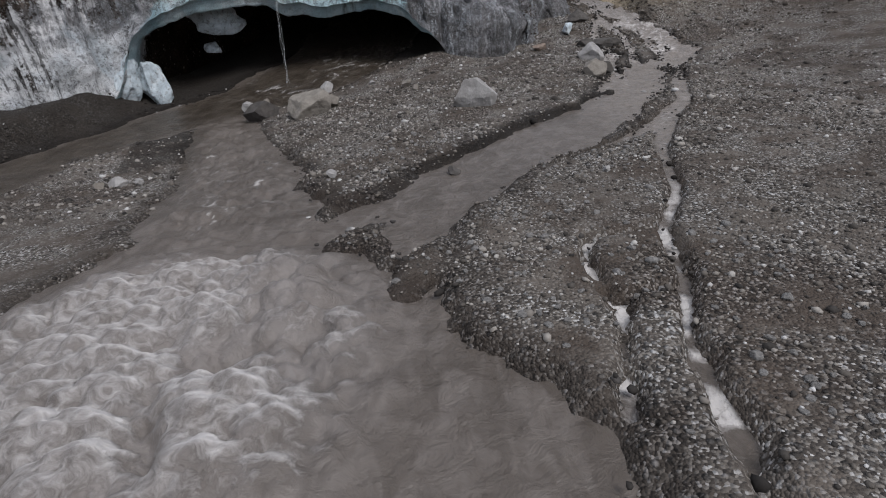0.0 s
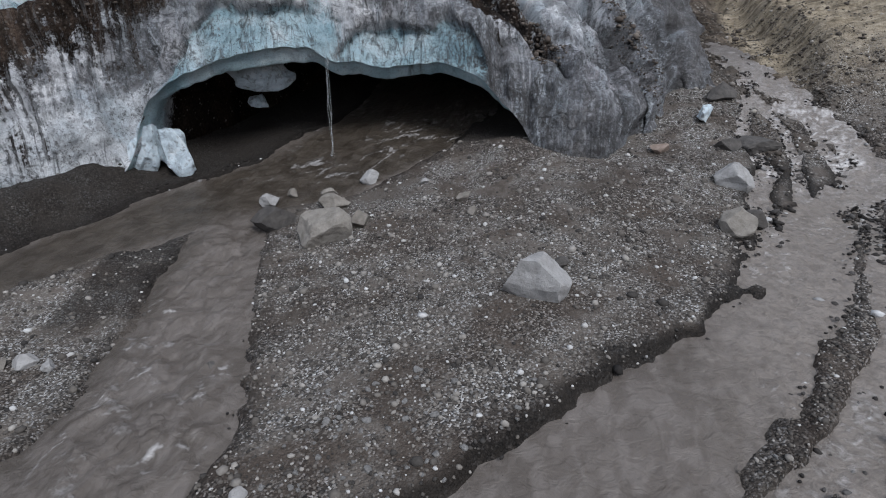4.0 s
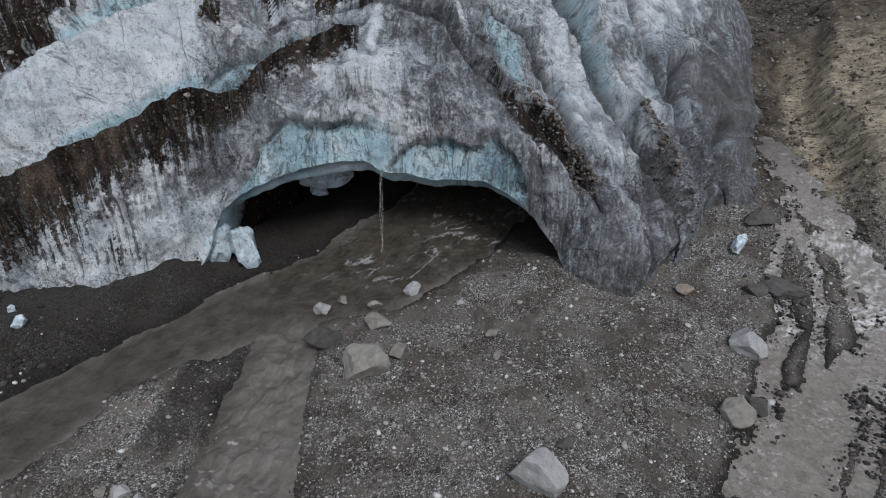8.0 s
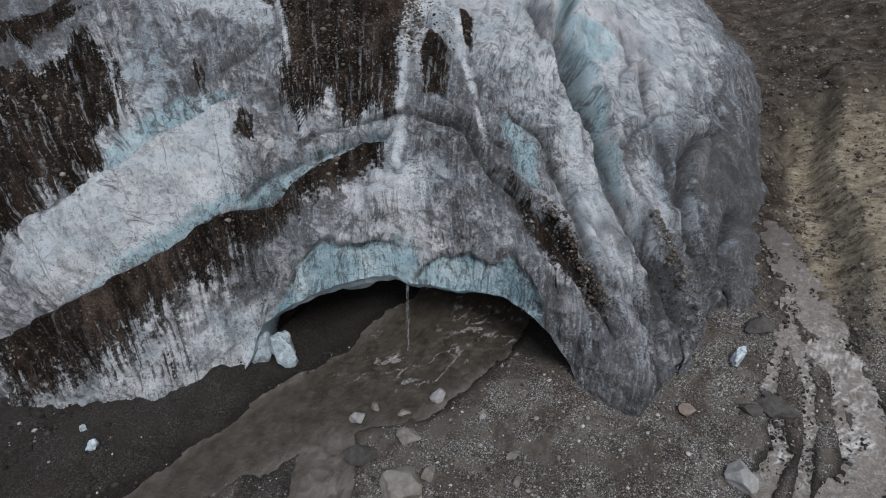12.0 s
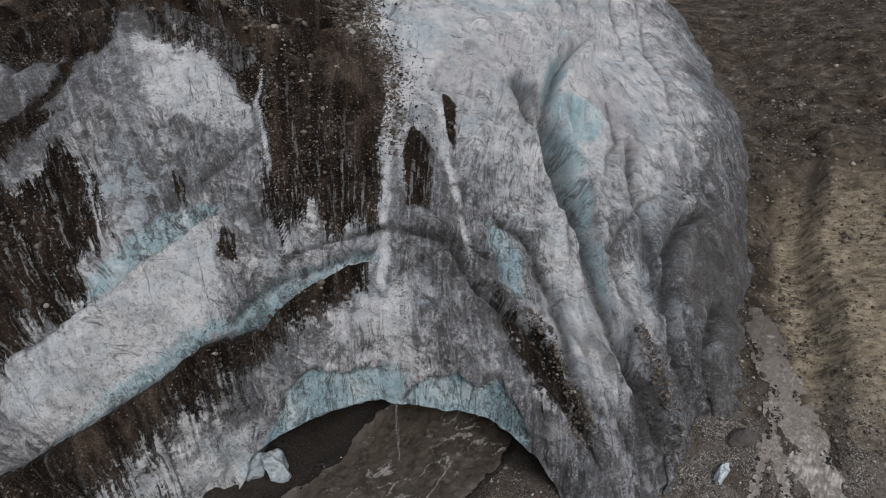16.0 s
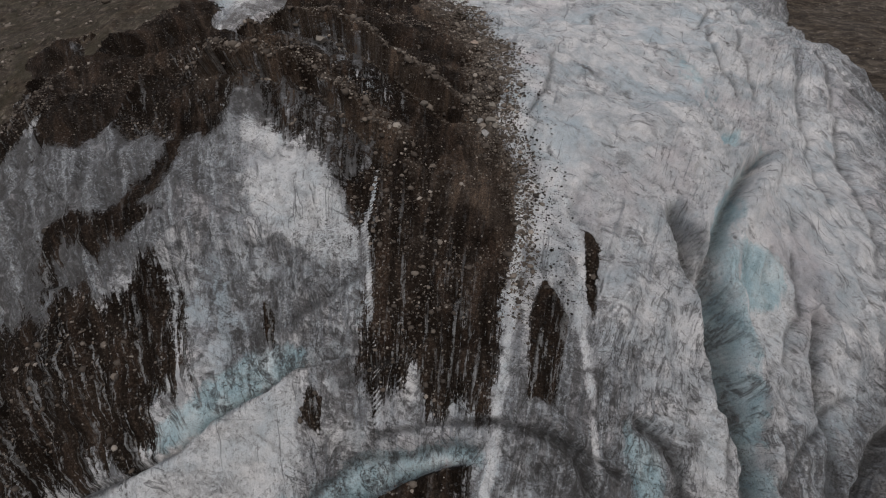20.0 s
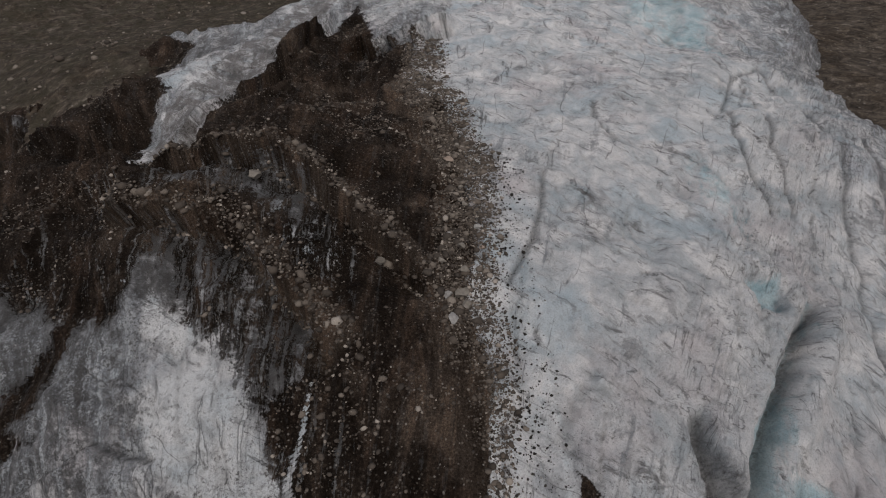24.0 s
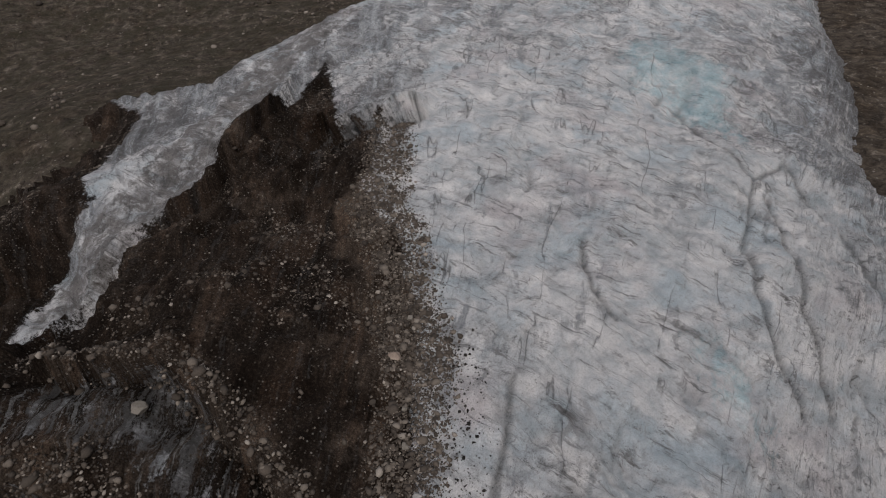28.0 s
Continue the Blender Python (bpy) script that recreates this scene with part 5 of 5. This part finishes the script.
# ---- boulders and blocks of ice ----
def rock_mesh(name, seed, lengths, cuts=13, detail=4, lumps=0.09):
    """A broken boulder: a ball cut by flat faces, then roughened."""
    rng = random.Random(seed)
    bm = bmesh.new()
    bmesh.ops.create_icosphere(bm, subdivisions=detail, radius=1.0)
    for _ in range(cuts):
        n = Vector((rng.uniform(-1, 1), rng.uniform(-1, 1), rng.uniform(-0.7, 1))).normalized()
        reach = rng.uniform(0.48, 0.78)
        for v in bm.verts:
            over = v.co.dot(n) - reach
            if over > 0:
                v.co -= n * over
    shift = Vector((rng.uniform(0, 50), rng.uniform(0, 50), rng.uniform(0, 50)))
    for v in bm.verts:
        v.co += v.co.normalized() * (lumps * noise.noise(v.co * 1.3 + shift) + 0.35 * lumps * noise.noise(v.co * 4.0 + shift))
        v.co = Vector((v.co.x * lengths[0] / 2, v.co.y * lengths[1] / 2, v.co.z * lengths[2] / 2))
    mesh = bpy.data.meshes.new(name)
    bm.to_mesh(mesh)
    bm.free()
    mesh.polygons.foreach_set("use_smooth", np.full(len(mesh.polygons), detail < 3, bool))
    return mesh


def floor_at(x, y):
    z, _ = ground_height(np.array([float(x)]), np.array([float(y)]))
    return float(z[0])


def boulder(name, x, y, size, flat, tall, material, label, seed, turn=0, sunk=0.22, z=None, category="boulder", group="", tip=0):
    size *= 1.2
    ob = new(name, rock_mesh(name, seed, (size, size * flat, size * tall)))
    ob.data.materials.append(material)
    low = floor_at(x, y) if z is None else z
    ob.matrix_world = pose(x, y, low + size * tall * (0.42 - sunk), tip, 0, turn)
    return tagged(ob, label, category, group)


boulder("boulder", 1.3, 28.0, 1.95, 0.85, 1.0, PALE_ROCK, "large pale grey angular boulder on the gravel bar", 11, 20)
boulder("boulder", -7.6, 32.3, 2.6, 0.8, 0.8, TAN_ROCK, "large tan boulder at the river edge", 12, 15)
boulder("boulder", -10.6, 33.4, 1.9, 0.8, 0.65, DARK_ROCK, "dark wet boulder beside the rapids", 13, 30)
boulder("boulder", -6.4, 33.4, 1.15, 0.9, 0.8, TAN_ROCK, "tan boulder leaning beside a larger one", 14, 60)
boulder("boulder", -8.3, 35.4, 1.5, 0.8, 0.5, TAN_ROCK, "low tan boulder near the river", 15, 5)
boulder("boulder", 8.9, 37.5, 1.7, 0.85, 0.7, PALE_ROCK, "rounded grey boulder beside the side stream", 16, 40)
boulder("boulder", 8.1, 33.4, 1.45, 0.9, 0.75, TAN_ROCK, "rounded tan boulder above the stream bank", 17, 80)
boulder("rock_slab", 10.9, 43.3, 2.9, 0.6, 0.3, DARK_ROCK, "flat dark grey slab lying by the braided stream", 18, -40, 0.1, category="rock slab")
boulder("boulder", 9.6, 42.3, 1.2, 0.7, 0.6, DARK_ROCK, "dark rough boulder by the rock slab", 19, 10)
boulder("boulder", 6.3, 41.0, 1.0, 0.8, 0.6, RED_ROCK, "small reddish boulder under the ice toe", 20, 10)
boulder("boulder", 10.2, 48.4, 1.7, 0.7, 0.7, DARK_ROCK, "dark boulder wedged beneath the glacier", 21, 30)
boulder("boulder", -13.6, 23.5, 0.8, 0.8, 0.65, PALE_ROCK, "pale boulder on the gravel spit between the channels", 22, 0)
boulder("boulder", 2.1, 29.9, 0.85, 0.7, 0.5, DARK_ROCK, "small grey boulder beside the pale one", 23, 70)
# smaller stones: x, y, size, tone (0 pale, 1 tan, 2 dark, 3 red)
STONES = [(-7.8, 38.7, 1.0, 0), (-12.0, 35.9, 0.95, 0), (-2.3, 35.6, 0.75, 1), (-12.7, 23.4, 0.5, 0), (-7.2, 23.1, 0.36, 2), (-11.3, 36.9, 0.7, 1), (-9.4, 37.0, 0.8, 1), (-4.7, 37.8, 0.5, 0), (-1.7, 34.2, 0.6, 1), (8.9, 34, 1.1, 2), (-6.2, 8.7, 0.6, 3), (-6.3, 8.0, 0.45, 0), (-6.75, 8.0, 0.4, 0), (-4.7, 6.95, 0.5, 2), (-3.4, 8.7, 0.5, 2)]
STONES += [(-3.6, 8.15, 0.5, 2), (-8.5, 12.2, 0.3, 2), (-7.5, 9.5, 0.45, 1), (-3.8, 19.6, 0.42, 0), (-7.5, 24.2, 0.45, 2), (-14.3, 23.2, 0.5, 1), (4.8, 17.3, 0.32, 0), (0.3, 19.3, 0.5, 2)]
for k, (x, y, size, tone) in enumerate(STONES):
    tones = (("pale grey", PALE_ROCK), ("tan", TAN_ROCK), ("dark wet", DARK_ROCK), ("reddish brown", RED_ROCK))[tone]
    wet_stone = float(bank(np.array([x * 1.0]), np.array([y * 1.0]))[0]) < 0.1
    low = float(water_level(np.array([x * 1.0]), np.array([y * 1.0]))[0]) - 0.06 if wet_stone else None
    boulder("stone", x, y, size, 0.8, 0.65 if not wet_stone else 0.75, tones[1], f"{tones[0]} stone " + ("standing in the running water" if wet_stone else "lying on the gravel"), 40 + k, 37 * k, 0.12, low, "stone", "stones by the river")
# the dark moraine's larger stones: x, y, size, tone
MORAINE_STONES = [(-32.6, 78.8, 1.1, 3), (-25.1, 68.0, 1.2, 1), (-25.9, 67.5, 0.9, 0), (-31.2, 67.9, 1.0, 1), (-41.7, 68.0, 1.3, 1), (-25.8, 69.4, 0.8, 1), (-24.6, 66.0, 1.1, 0), (-27.2, 69.0, 0.6, 1), (-28.2, 71.6, 0.55, 0), (-24.4, 67.3, 0.85, 1), (-26.7, 70.6, 0.7, 1), (-26.6, 72.4, 0.6, 0), (-28.6, 74.3, 0.7, 1), (-30, 76.2, 0.6, 1), (-25.5, 71.2, 0.6, 3), (-33.9, 82.4, 0.8, 1), (-36, 85.5, 0.7, 1)]
for k, (x, y, size, tone) in enumerate(MORAINE_STONES):
    tones = (("pale grey", PALE_ROCK), ("tan", TAN_ROCK), ("dark", DARK_ROCK), ("ochre brown", RED_ROCK))[tone]
    boulder("moraine_stone", x, y, 0.75 * size, 0.8, 0.7, tones[1], f"{tones[0]} stone resting on the debris covered ice", 80 + k, 53 * k, 0.1, ice_place(x, y), "stone", "stones on the moraine")


def ice_block(name, x, y, z, lengths, label, seed, turn=0, tip=0):
    mesh = rock_mesh(name, seed, lengths, 12, 4, 0.22)
    ob = new(name, mesh)
    mesh.materials.append(CLEAN_ICE)
    ob.matrix_world = pose(x, y, z, tip, 0, turn)
    return tagged(ob, label, "ice block")


ice_block("ice_block", -18.9, 38.3, floor_at(-18.9, 38.3) + 1.4, (2.6, 2.0, 4.2), "upright block of white and grey ice in the cave mouth", 121, 20, 8)
ice_block("ice_pillar", -19.9, 37.7, floor_at(-19.9, 37.7) + 1.3, (2.0, 1.7, 4.2), "white rounded pillar of ice at the foot of the arch", 128, 60, 5)
ice_block("ice_block", -24.4, 28.2, floor_at(-24.4, 28.2) + 0.2, (0.9, 0.6, 0.7), "small white block of ice on the dark bank", 122, 40)
ice_block("ice_block", -26.0, 28.9, floor_at(-26.0, 28.9) + 0.15, (0.55, 0.5, 0.5), "small chunk of white ice on the dark bank", 123, 10)
ice_block("ice_block", 9.0, 45.6, floor_at(9.0, 45.6) + 0.35, (0.7, 1.8, 1.2), "pale tilted block of ice at the foot of the glacier", 124, -30, 15)
hanging = ice_block("hanging_ice", -15.9, 43.0, 4.9, (4.6, 1.5, 2.2), "blue slab of ice hanging from the cave roof", 125, 35)
hanging["kind"] = "structure"
spur = ice_block("hanging_ice", -17.0, 44.5, 2.7, (1.6, 0.9, 1.0), "pale ice spur hanging inside the cave", 126, 35)
spur["kind"] = "structure"


# ---- the meltwater fall ----
def strand(points, radii, sides=7):
    """A thin tube along points."""
    bm = bmesh.new()
    rings = []
    for (x, y, z), r in zip(points, radii):
        rings.append([bm.verts.new((x + r * math.cos(2 * math.pi * k / sides), y + r * math.sin(2 * math.pi * k / sides), z)) for k in range(sides)])
    for a, b in zip(rings, rings[1:]):
        for k in range(sides):
            bm.faces.new((a[k], a[(k + 1) % sides], b[(k + 1) % sides], b[k]))
    return bm


def part(name, bm, material, parent, label=""):
    mesh = bpy.data.meshes.new(name)
    bm.to_mesh(mesh)
    bm.free()
    mesh.polygons.foreach_set("use_smooth", np.ones(len(mesh.polygons), bool))
    mesh.materials.append(material)
    ob = new(name, mesh)
    ob.parent = parent
    return tagged(ob, label)


lip_x = -11.35
lip = ring[np.argmin(np.abs(ring[:, 0] - lip_x))]
fall = tagged(new("waterfall"), "thin white meltwater fall dropping from the ice lip into the river", "waterfall")
foot = float(water_level(np.array([lip_x]), np.array([lip[1] - 1.0]))[0])
for k in range(3):
    path, radii = [], []
    for t in np.linspace(0, 1, 26):
        wob = 0.05 * math.sin(9 * t + 2.1 * k) + 0.03 * math.sin(23 * t + k)
        path.append((lip_x + 0.09 * (k - 1) + wob * t + 0.25 * t, lip[1] + 0.1 - 0.75 * math.sqrt(t) * (0.9 + 0.08 * k) + 0.5 * wob, lip[2] + 0.12 - (lip[2] + 0.12 - foot) * t))
        radii.append((0.016 if k == 1 else 0.009) * (0.7 + 0.5 * abs(math.sin(13 * t + 1.7 * k)) + 0.5 * t))
    part("strand", strand(path, radii), FALL, fall)


# ---- loose stones ----
ICO = bmesh.new()
bmesh.ops.create_icosphere(ICO, subdivisions=1, radius=1.0)
ICO_CO = np.array([v.co[:] for v in ICO.verts])
ICO_TRI = np.array([[v.index for v in f.verts] for f in ICO.faces])
ICO.free()


def scatter(name, place, size, material, label, seed, parent=None, flat=(0.45, 0.8)):
    """Many loose stones as one mesh: places (n, 3), sizes (n)."""
    rng = np.random.default_rng(seed)
    n, k = len(size), len(ICO_CO)
    co = ICO_CO[None] * (1 + rng.uniform(-0.28, 0.22, (n, k, 1)))
    co = co * np.stack([np.ones(n), rng.uniform(0.6, 0.95, n), rng.uniform(*flat, n)], -1)[:, None] * size[:, None, None]
    a, b = rng.uniform(0, 2 * math.pi, n), rng.uniform(-0.5, 0.5, n)
    x, y, z = co[..., 0], co[..., 1], co[..., 2]
    y, z = y * np.cos(b)[:, None] - z * np.sin(b)[:, None], y * np.sin(b)[:, None] + z * np.cos(b)[:, None]
    x, y = x * np.cos(a)[:, None] - y * np.sin(a)[:, None], x * np.sin(a)[:, None] + y * np.cos(a)[:, None]
    co = np.stack([x, y, z], -1) + place[:, None]
    tri = (ICO_TRI[None] + (np.arange(n) * k)[:, None, None]).reshape(-1, 3)
    mesh = bpy.data.meshes.new(name)
    mesh.vertices.add(n * k)
    mesh.vertices.foreach_set("co", co.astype(np.float32).ravel())
    mesh.loops.add(tri.size)
    mesh.loops.foreach_set("vertex_index", tri.astype(np.int32).ravel())
    mesh.polygons.add(len(tri))
    mesh.polygons.foreach_set("loop_start", np.arange(0, tri.size, 3, dtype=np.int32))
    mesh.update(calc_edges=True)
    mesh.materials.append(material)
    ob = new(name, mesh)
    if parent:
        ob.parent = parent
    return tagged(ob, label, "stones", kind="stuff")


def spread(n, box, seed, keep, least, most, power=2.6):
    """Random places in a plan box where keep(x, y, bank) holds, and sizes with many small and few large."""
    rng = np.random.default_rng(seed)
    x, y = rng.uniform(box[0], box[1], n), rng.uniform(box[2], box[3], n)
    z, d = ground_height(x, y)
    ok = rng.uniform(0, 1, n) < keep(x, y, d)
    x, y, z = x[ok], y[ok], z[ok]
    u = rng.uniform(0, 1, len(x))
    size = least * (1 - u * (1 - (least / most) ** power)) ** (-1 / power)
    return np.stack([x, y, z + 0.15 * size], -1), size


def bare(x, y, d):
    lump = 0.5 + 0.5 * wave(x, y, 0 * x, 0.5, 71, 3)
    dark_bank = smooth(-0.5, 1.2, y - 24.8 - 2.1 * (x + 21.6)) * smooth(-12, -15, x)
    return (1 - 0.94 * dark_bank) * np.clip(smooth(-0.15, 0.5, d) * (1.7 * lump - 0.25), 0, 1) * (y < front_line(x) + 0.5)


place, size = spread(52000, (-9, 15, 4, 36), 201, bare, 0.026, 0.12, 2.8)
scatter("gravel", place, size, PEBBLE, "grey and pale rounded gravel and cobbles on the bars", 1)
place, size = spread(22000, (-30, 22, 18, 52), 202, bare, 0.05, 0.2, 2.9)
scatter("gravel", place, size, PEBBLE, "coarse grey gravel in front of the ice", 2)
place, size = spread(14000, (-8, 18, 5, 56), 203, lambda x, y, d: smooth(-1.3, -0.2, d) * smooth(0.15, -0.1, d) * (0.25 + 0.75 * smooth(22, 27, y)) * smooth(-0.3, 0.3, wave(x, y, 0 * x, 0.8, 78, 3)), 0.05, 0.2)
place[:, 2] += 0.18
scatter("wet_stones", place, size, WET_PEBBLE, "dark wet stones breaking the shallow water", 3)
place, size = spread(15000, (8, 17.5, 32, 58), 210, lambda x, y, d: smooth(0.2, -0.1, d) * smooth(-0.25, 0.2, wave(x, y, 0 * x, 0.6, 80, 3)) * (y < front_line(x) + 0.5), 0.05, 0.24, 2.4)
place[:, 2] += 0.2
scatter("wet_stones", place, size, WET_PEBBLE, "dark wet rubble between the braids of the side stream", 14)
place, size = spread(16000, (10, 60, 8, 130), 204, lambda x, y, d: (0.15 + 0.85 * smooth(0.1, 0.6, wave(x, y, 0 * x, 0.15, 72, 3))) * (d > 0), 0.05, 0.34)
scatter("slope_stones", place, size, SCREE, "brown grey stones strewn over the valley slope", 4)


place, size = spread(9000, (-190, -80, 55, 170), 206, lambda x, y, d: 0.2 + 0.8 * smooth(0.1, 0.6, wave(x, y, 0 * x, 0.08, 74, 3)), 0.15, 0.9)
scatter("slope_stones", place, size, GRIT, "brown stones strewn over the far hillside", 9)


place, size = spread(26000, (9.5, 30, 42, 112), 207, lambda x, y, d: (0.25 + 0.75 * smooth(0.0, 0.4, wave(x, y, 0 * x, 0.25, 76, 3))) * (d > 0), 0.04, 0.3, 2.4)
scatter("slope_stones", place, size, SCREE, "rubble and scree below the valley side", 10)


place, size = spread(6000, (9, 16.5, 48, 86), 208, lambda x, y, d: (0.2 + 0.8 * smooth(-0.1, 0.4, wave(x, y, 0 * x, 0.3, 79, 3))) * (d > 0), 0.05, 0.32, 2.3)
scatter("slope_stones", place, size, SCREE, "loose rubble in the gully beside the ice", 12)


place, size = spread(9000, (-46, -14, 22, 44), 209, lambda x, y, d: smooth(-0.5, 1.2, y - 24.8 - 2.1 * (x + 21.6)) * smooth(-0.2, 0.4, wave(x, y, 0 * x, 0.35, 70, 3)) * (y < front_line(x) + 1) * (d > 0), 0.05, 0.3, 2.4)
scatter("bank_stones", place, size, DARK_GRIT, "dark wet stones on the debris bank below the ice", 13)


def on_ice(n, box, seed, keep, least, most, power=2.4):
    """Random places on the ice surface, taken from its grid."""
    rng = np.random.default_rng(seed)
    cell = np.gradient(ix)[:, None] * np.gradient(iv)[None]
    weight = cell * keep(IX2, IY2, debris) * ((IX2 > box[0]) & (IX2 < box[1]) & (IY2 > box[2]) & (IY2 < box[3]))
    total = np.cumsum(np.clip(weight, 0, None).ravel())
    pick = np.searchsorted(total, rng.uniform(0, total[-1], n))
    p = np.stack([IX2.ravel()[pick], IY2.ravel()[pick], IZ2.ravel()[pick]], -1)
    u = rng.uniform(0, 1, len(p))
    s = least * (1 - u * (1 - (least / most) ** power)) ** (-1 / power)
    p[:, :2] += rng.uniform(-0.2, 0.2, (len(p), 2))
    return p, s


EAST_RIM = [(-16.5, 55, 0.3), (-18.5, 60, 0.8), (-21, 64.5, 1.3), (-24.8, 68, 1.8), (-27.5, 73, 2.0), (-31, 79, 2.2), (-36, 85, 2.4), (-44, 92, 2.6), (-50, 103, 2)]
place, size = on_ice(26000, (-60, -10, 50, 106), 301, lambda x, y, g: smooth(0.7, -1.2, away(x, y, EAST_RIM) + 0.8 * wave(x, y, 0 * x, 0.4, 90, 2)), 0.05, 0.42, 2.7)
scatter("moraine_gravel", place, size, GRIT, "brown rubble along the rim of the dark moraine", 5)
place, size = on_ice(1800, (-30, -10, 48, 84), 302, lambda x, y, g: 0.5 * smooth(2.2, -0.5, away(x, y, [(px + 1.9, py + 0.4, w * 0.5) for px, py, w in EAST_RIM])), 0.04, 0.16)
scatter("ice_pebbles", place, size, DARK_GRIT, "dark pebbles scattered over the white ice edge", 6)
place, size = on_ice(15000, (-100, -8, 29, 110), 303, lambda x, y, g: (g > 0.6) * (0.06 + smooth(-0.05, 0.4, wave(x, y, 0 * x, 0.22, 77, 3))), 0.05, 0.32)
scatter("moraine_gravel", place, size, GRIT, "loose brown stones on the debris covered ice", 7)
place, size = on_ice(1500, (-6, 9, 40, 56), 304, lambda x, y, g: 1.0 * (np.abs(away(x, y, [(-4, 49, 0.2), (0.5, 43.6, 0.4)])) < 0.5) + (np.abs(away(x, y, [(3.2, 50.5, 0.1), (6.0, 45, 0.4)])) < 0.5), 0.05, 0.25)
scatter("moraine_gravel", place, size, GRIT, "rubble lodged in the clefts of the ice toe", 8)

place, size = on_ice(4000, (-54, -26, 58, 73), 305, lambda x, y, g: smooth(1.2, 0.0, np.minimum(away(x, y, [(px, py + 0.6, 0.3) for px, py in LEDGES[3][0]]), away(x, y, [(px, py + 0.6, 0.3) for px, py in LEDGES[4][0]]))), 0.06, 0.5)
scatter("moraine_gravel", place, size, GRIT, "stones along the crests of the moraine", 11)

# the nearest cobbles, one by one
cobbles = []
for k in range(8):
    me = rock_mesh("cobble", 400 + k, (1, 0.8, 0.62), 5, 2, 0.14)
    me.materials.append(COBBLE)
    cobbles.append(me)
place, size = spread(5200, (-4, 7, 6.5, 24), 205, bare, 0.06, 0.15, 3.5)
for k, (p, s) in enumerate(list(zip(place, size))[:300]):
    ob = new("cobble", cobbles[k % 8])
    ob.matrix_world = Matrix.Translation(Vector(p)) @ pose(0, 0, 0, 7 * (k % 5) - 14, 0, 47 * k) @ Matrix.Diagonal((2 * s, 2 * s, 2 * s, 1))
    ob.parent = ground
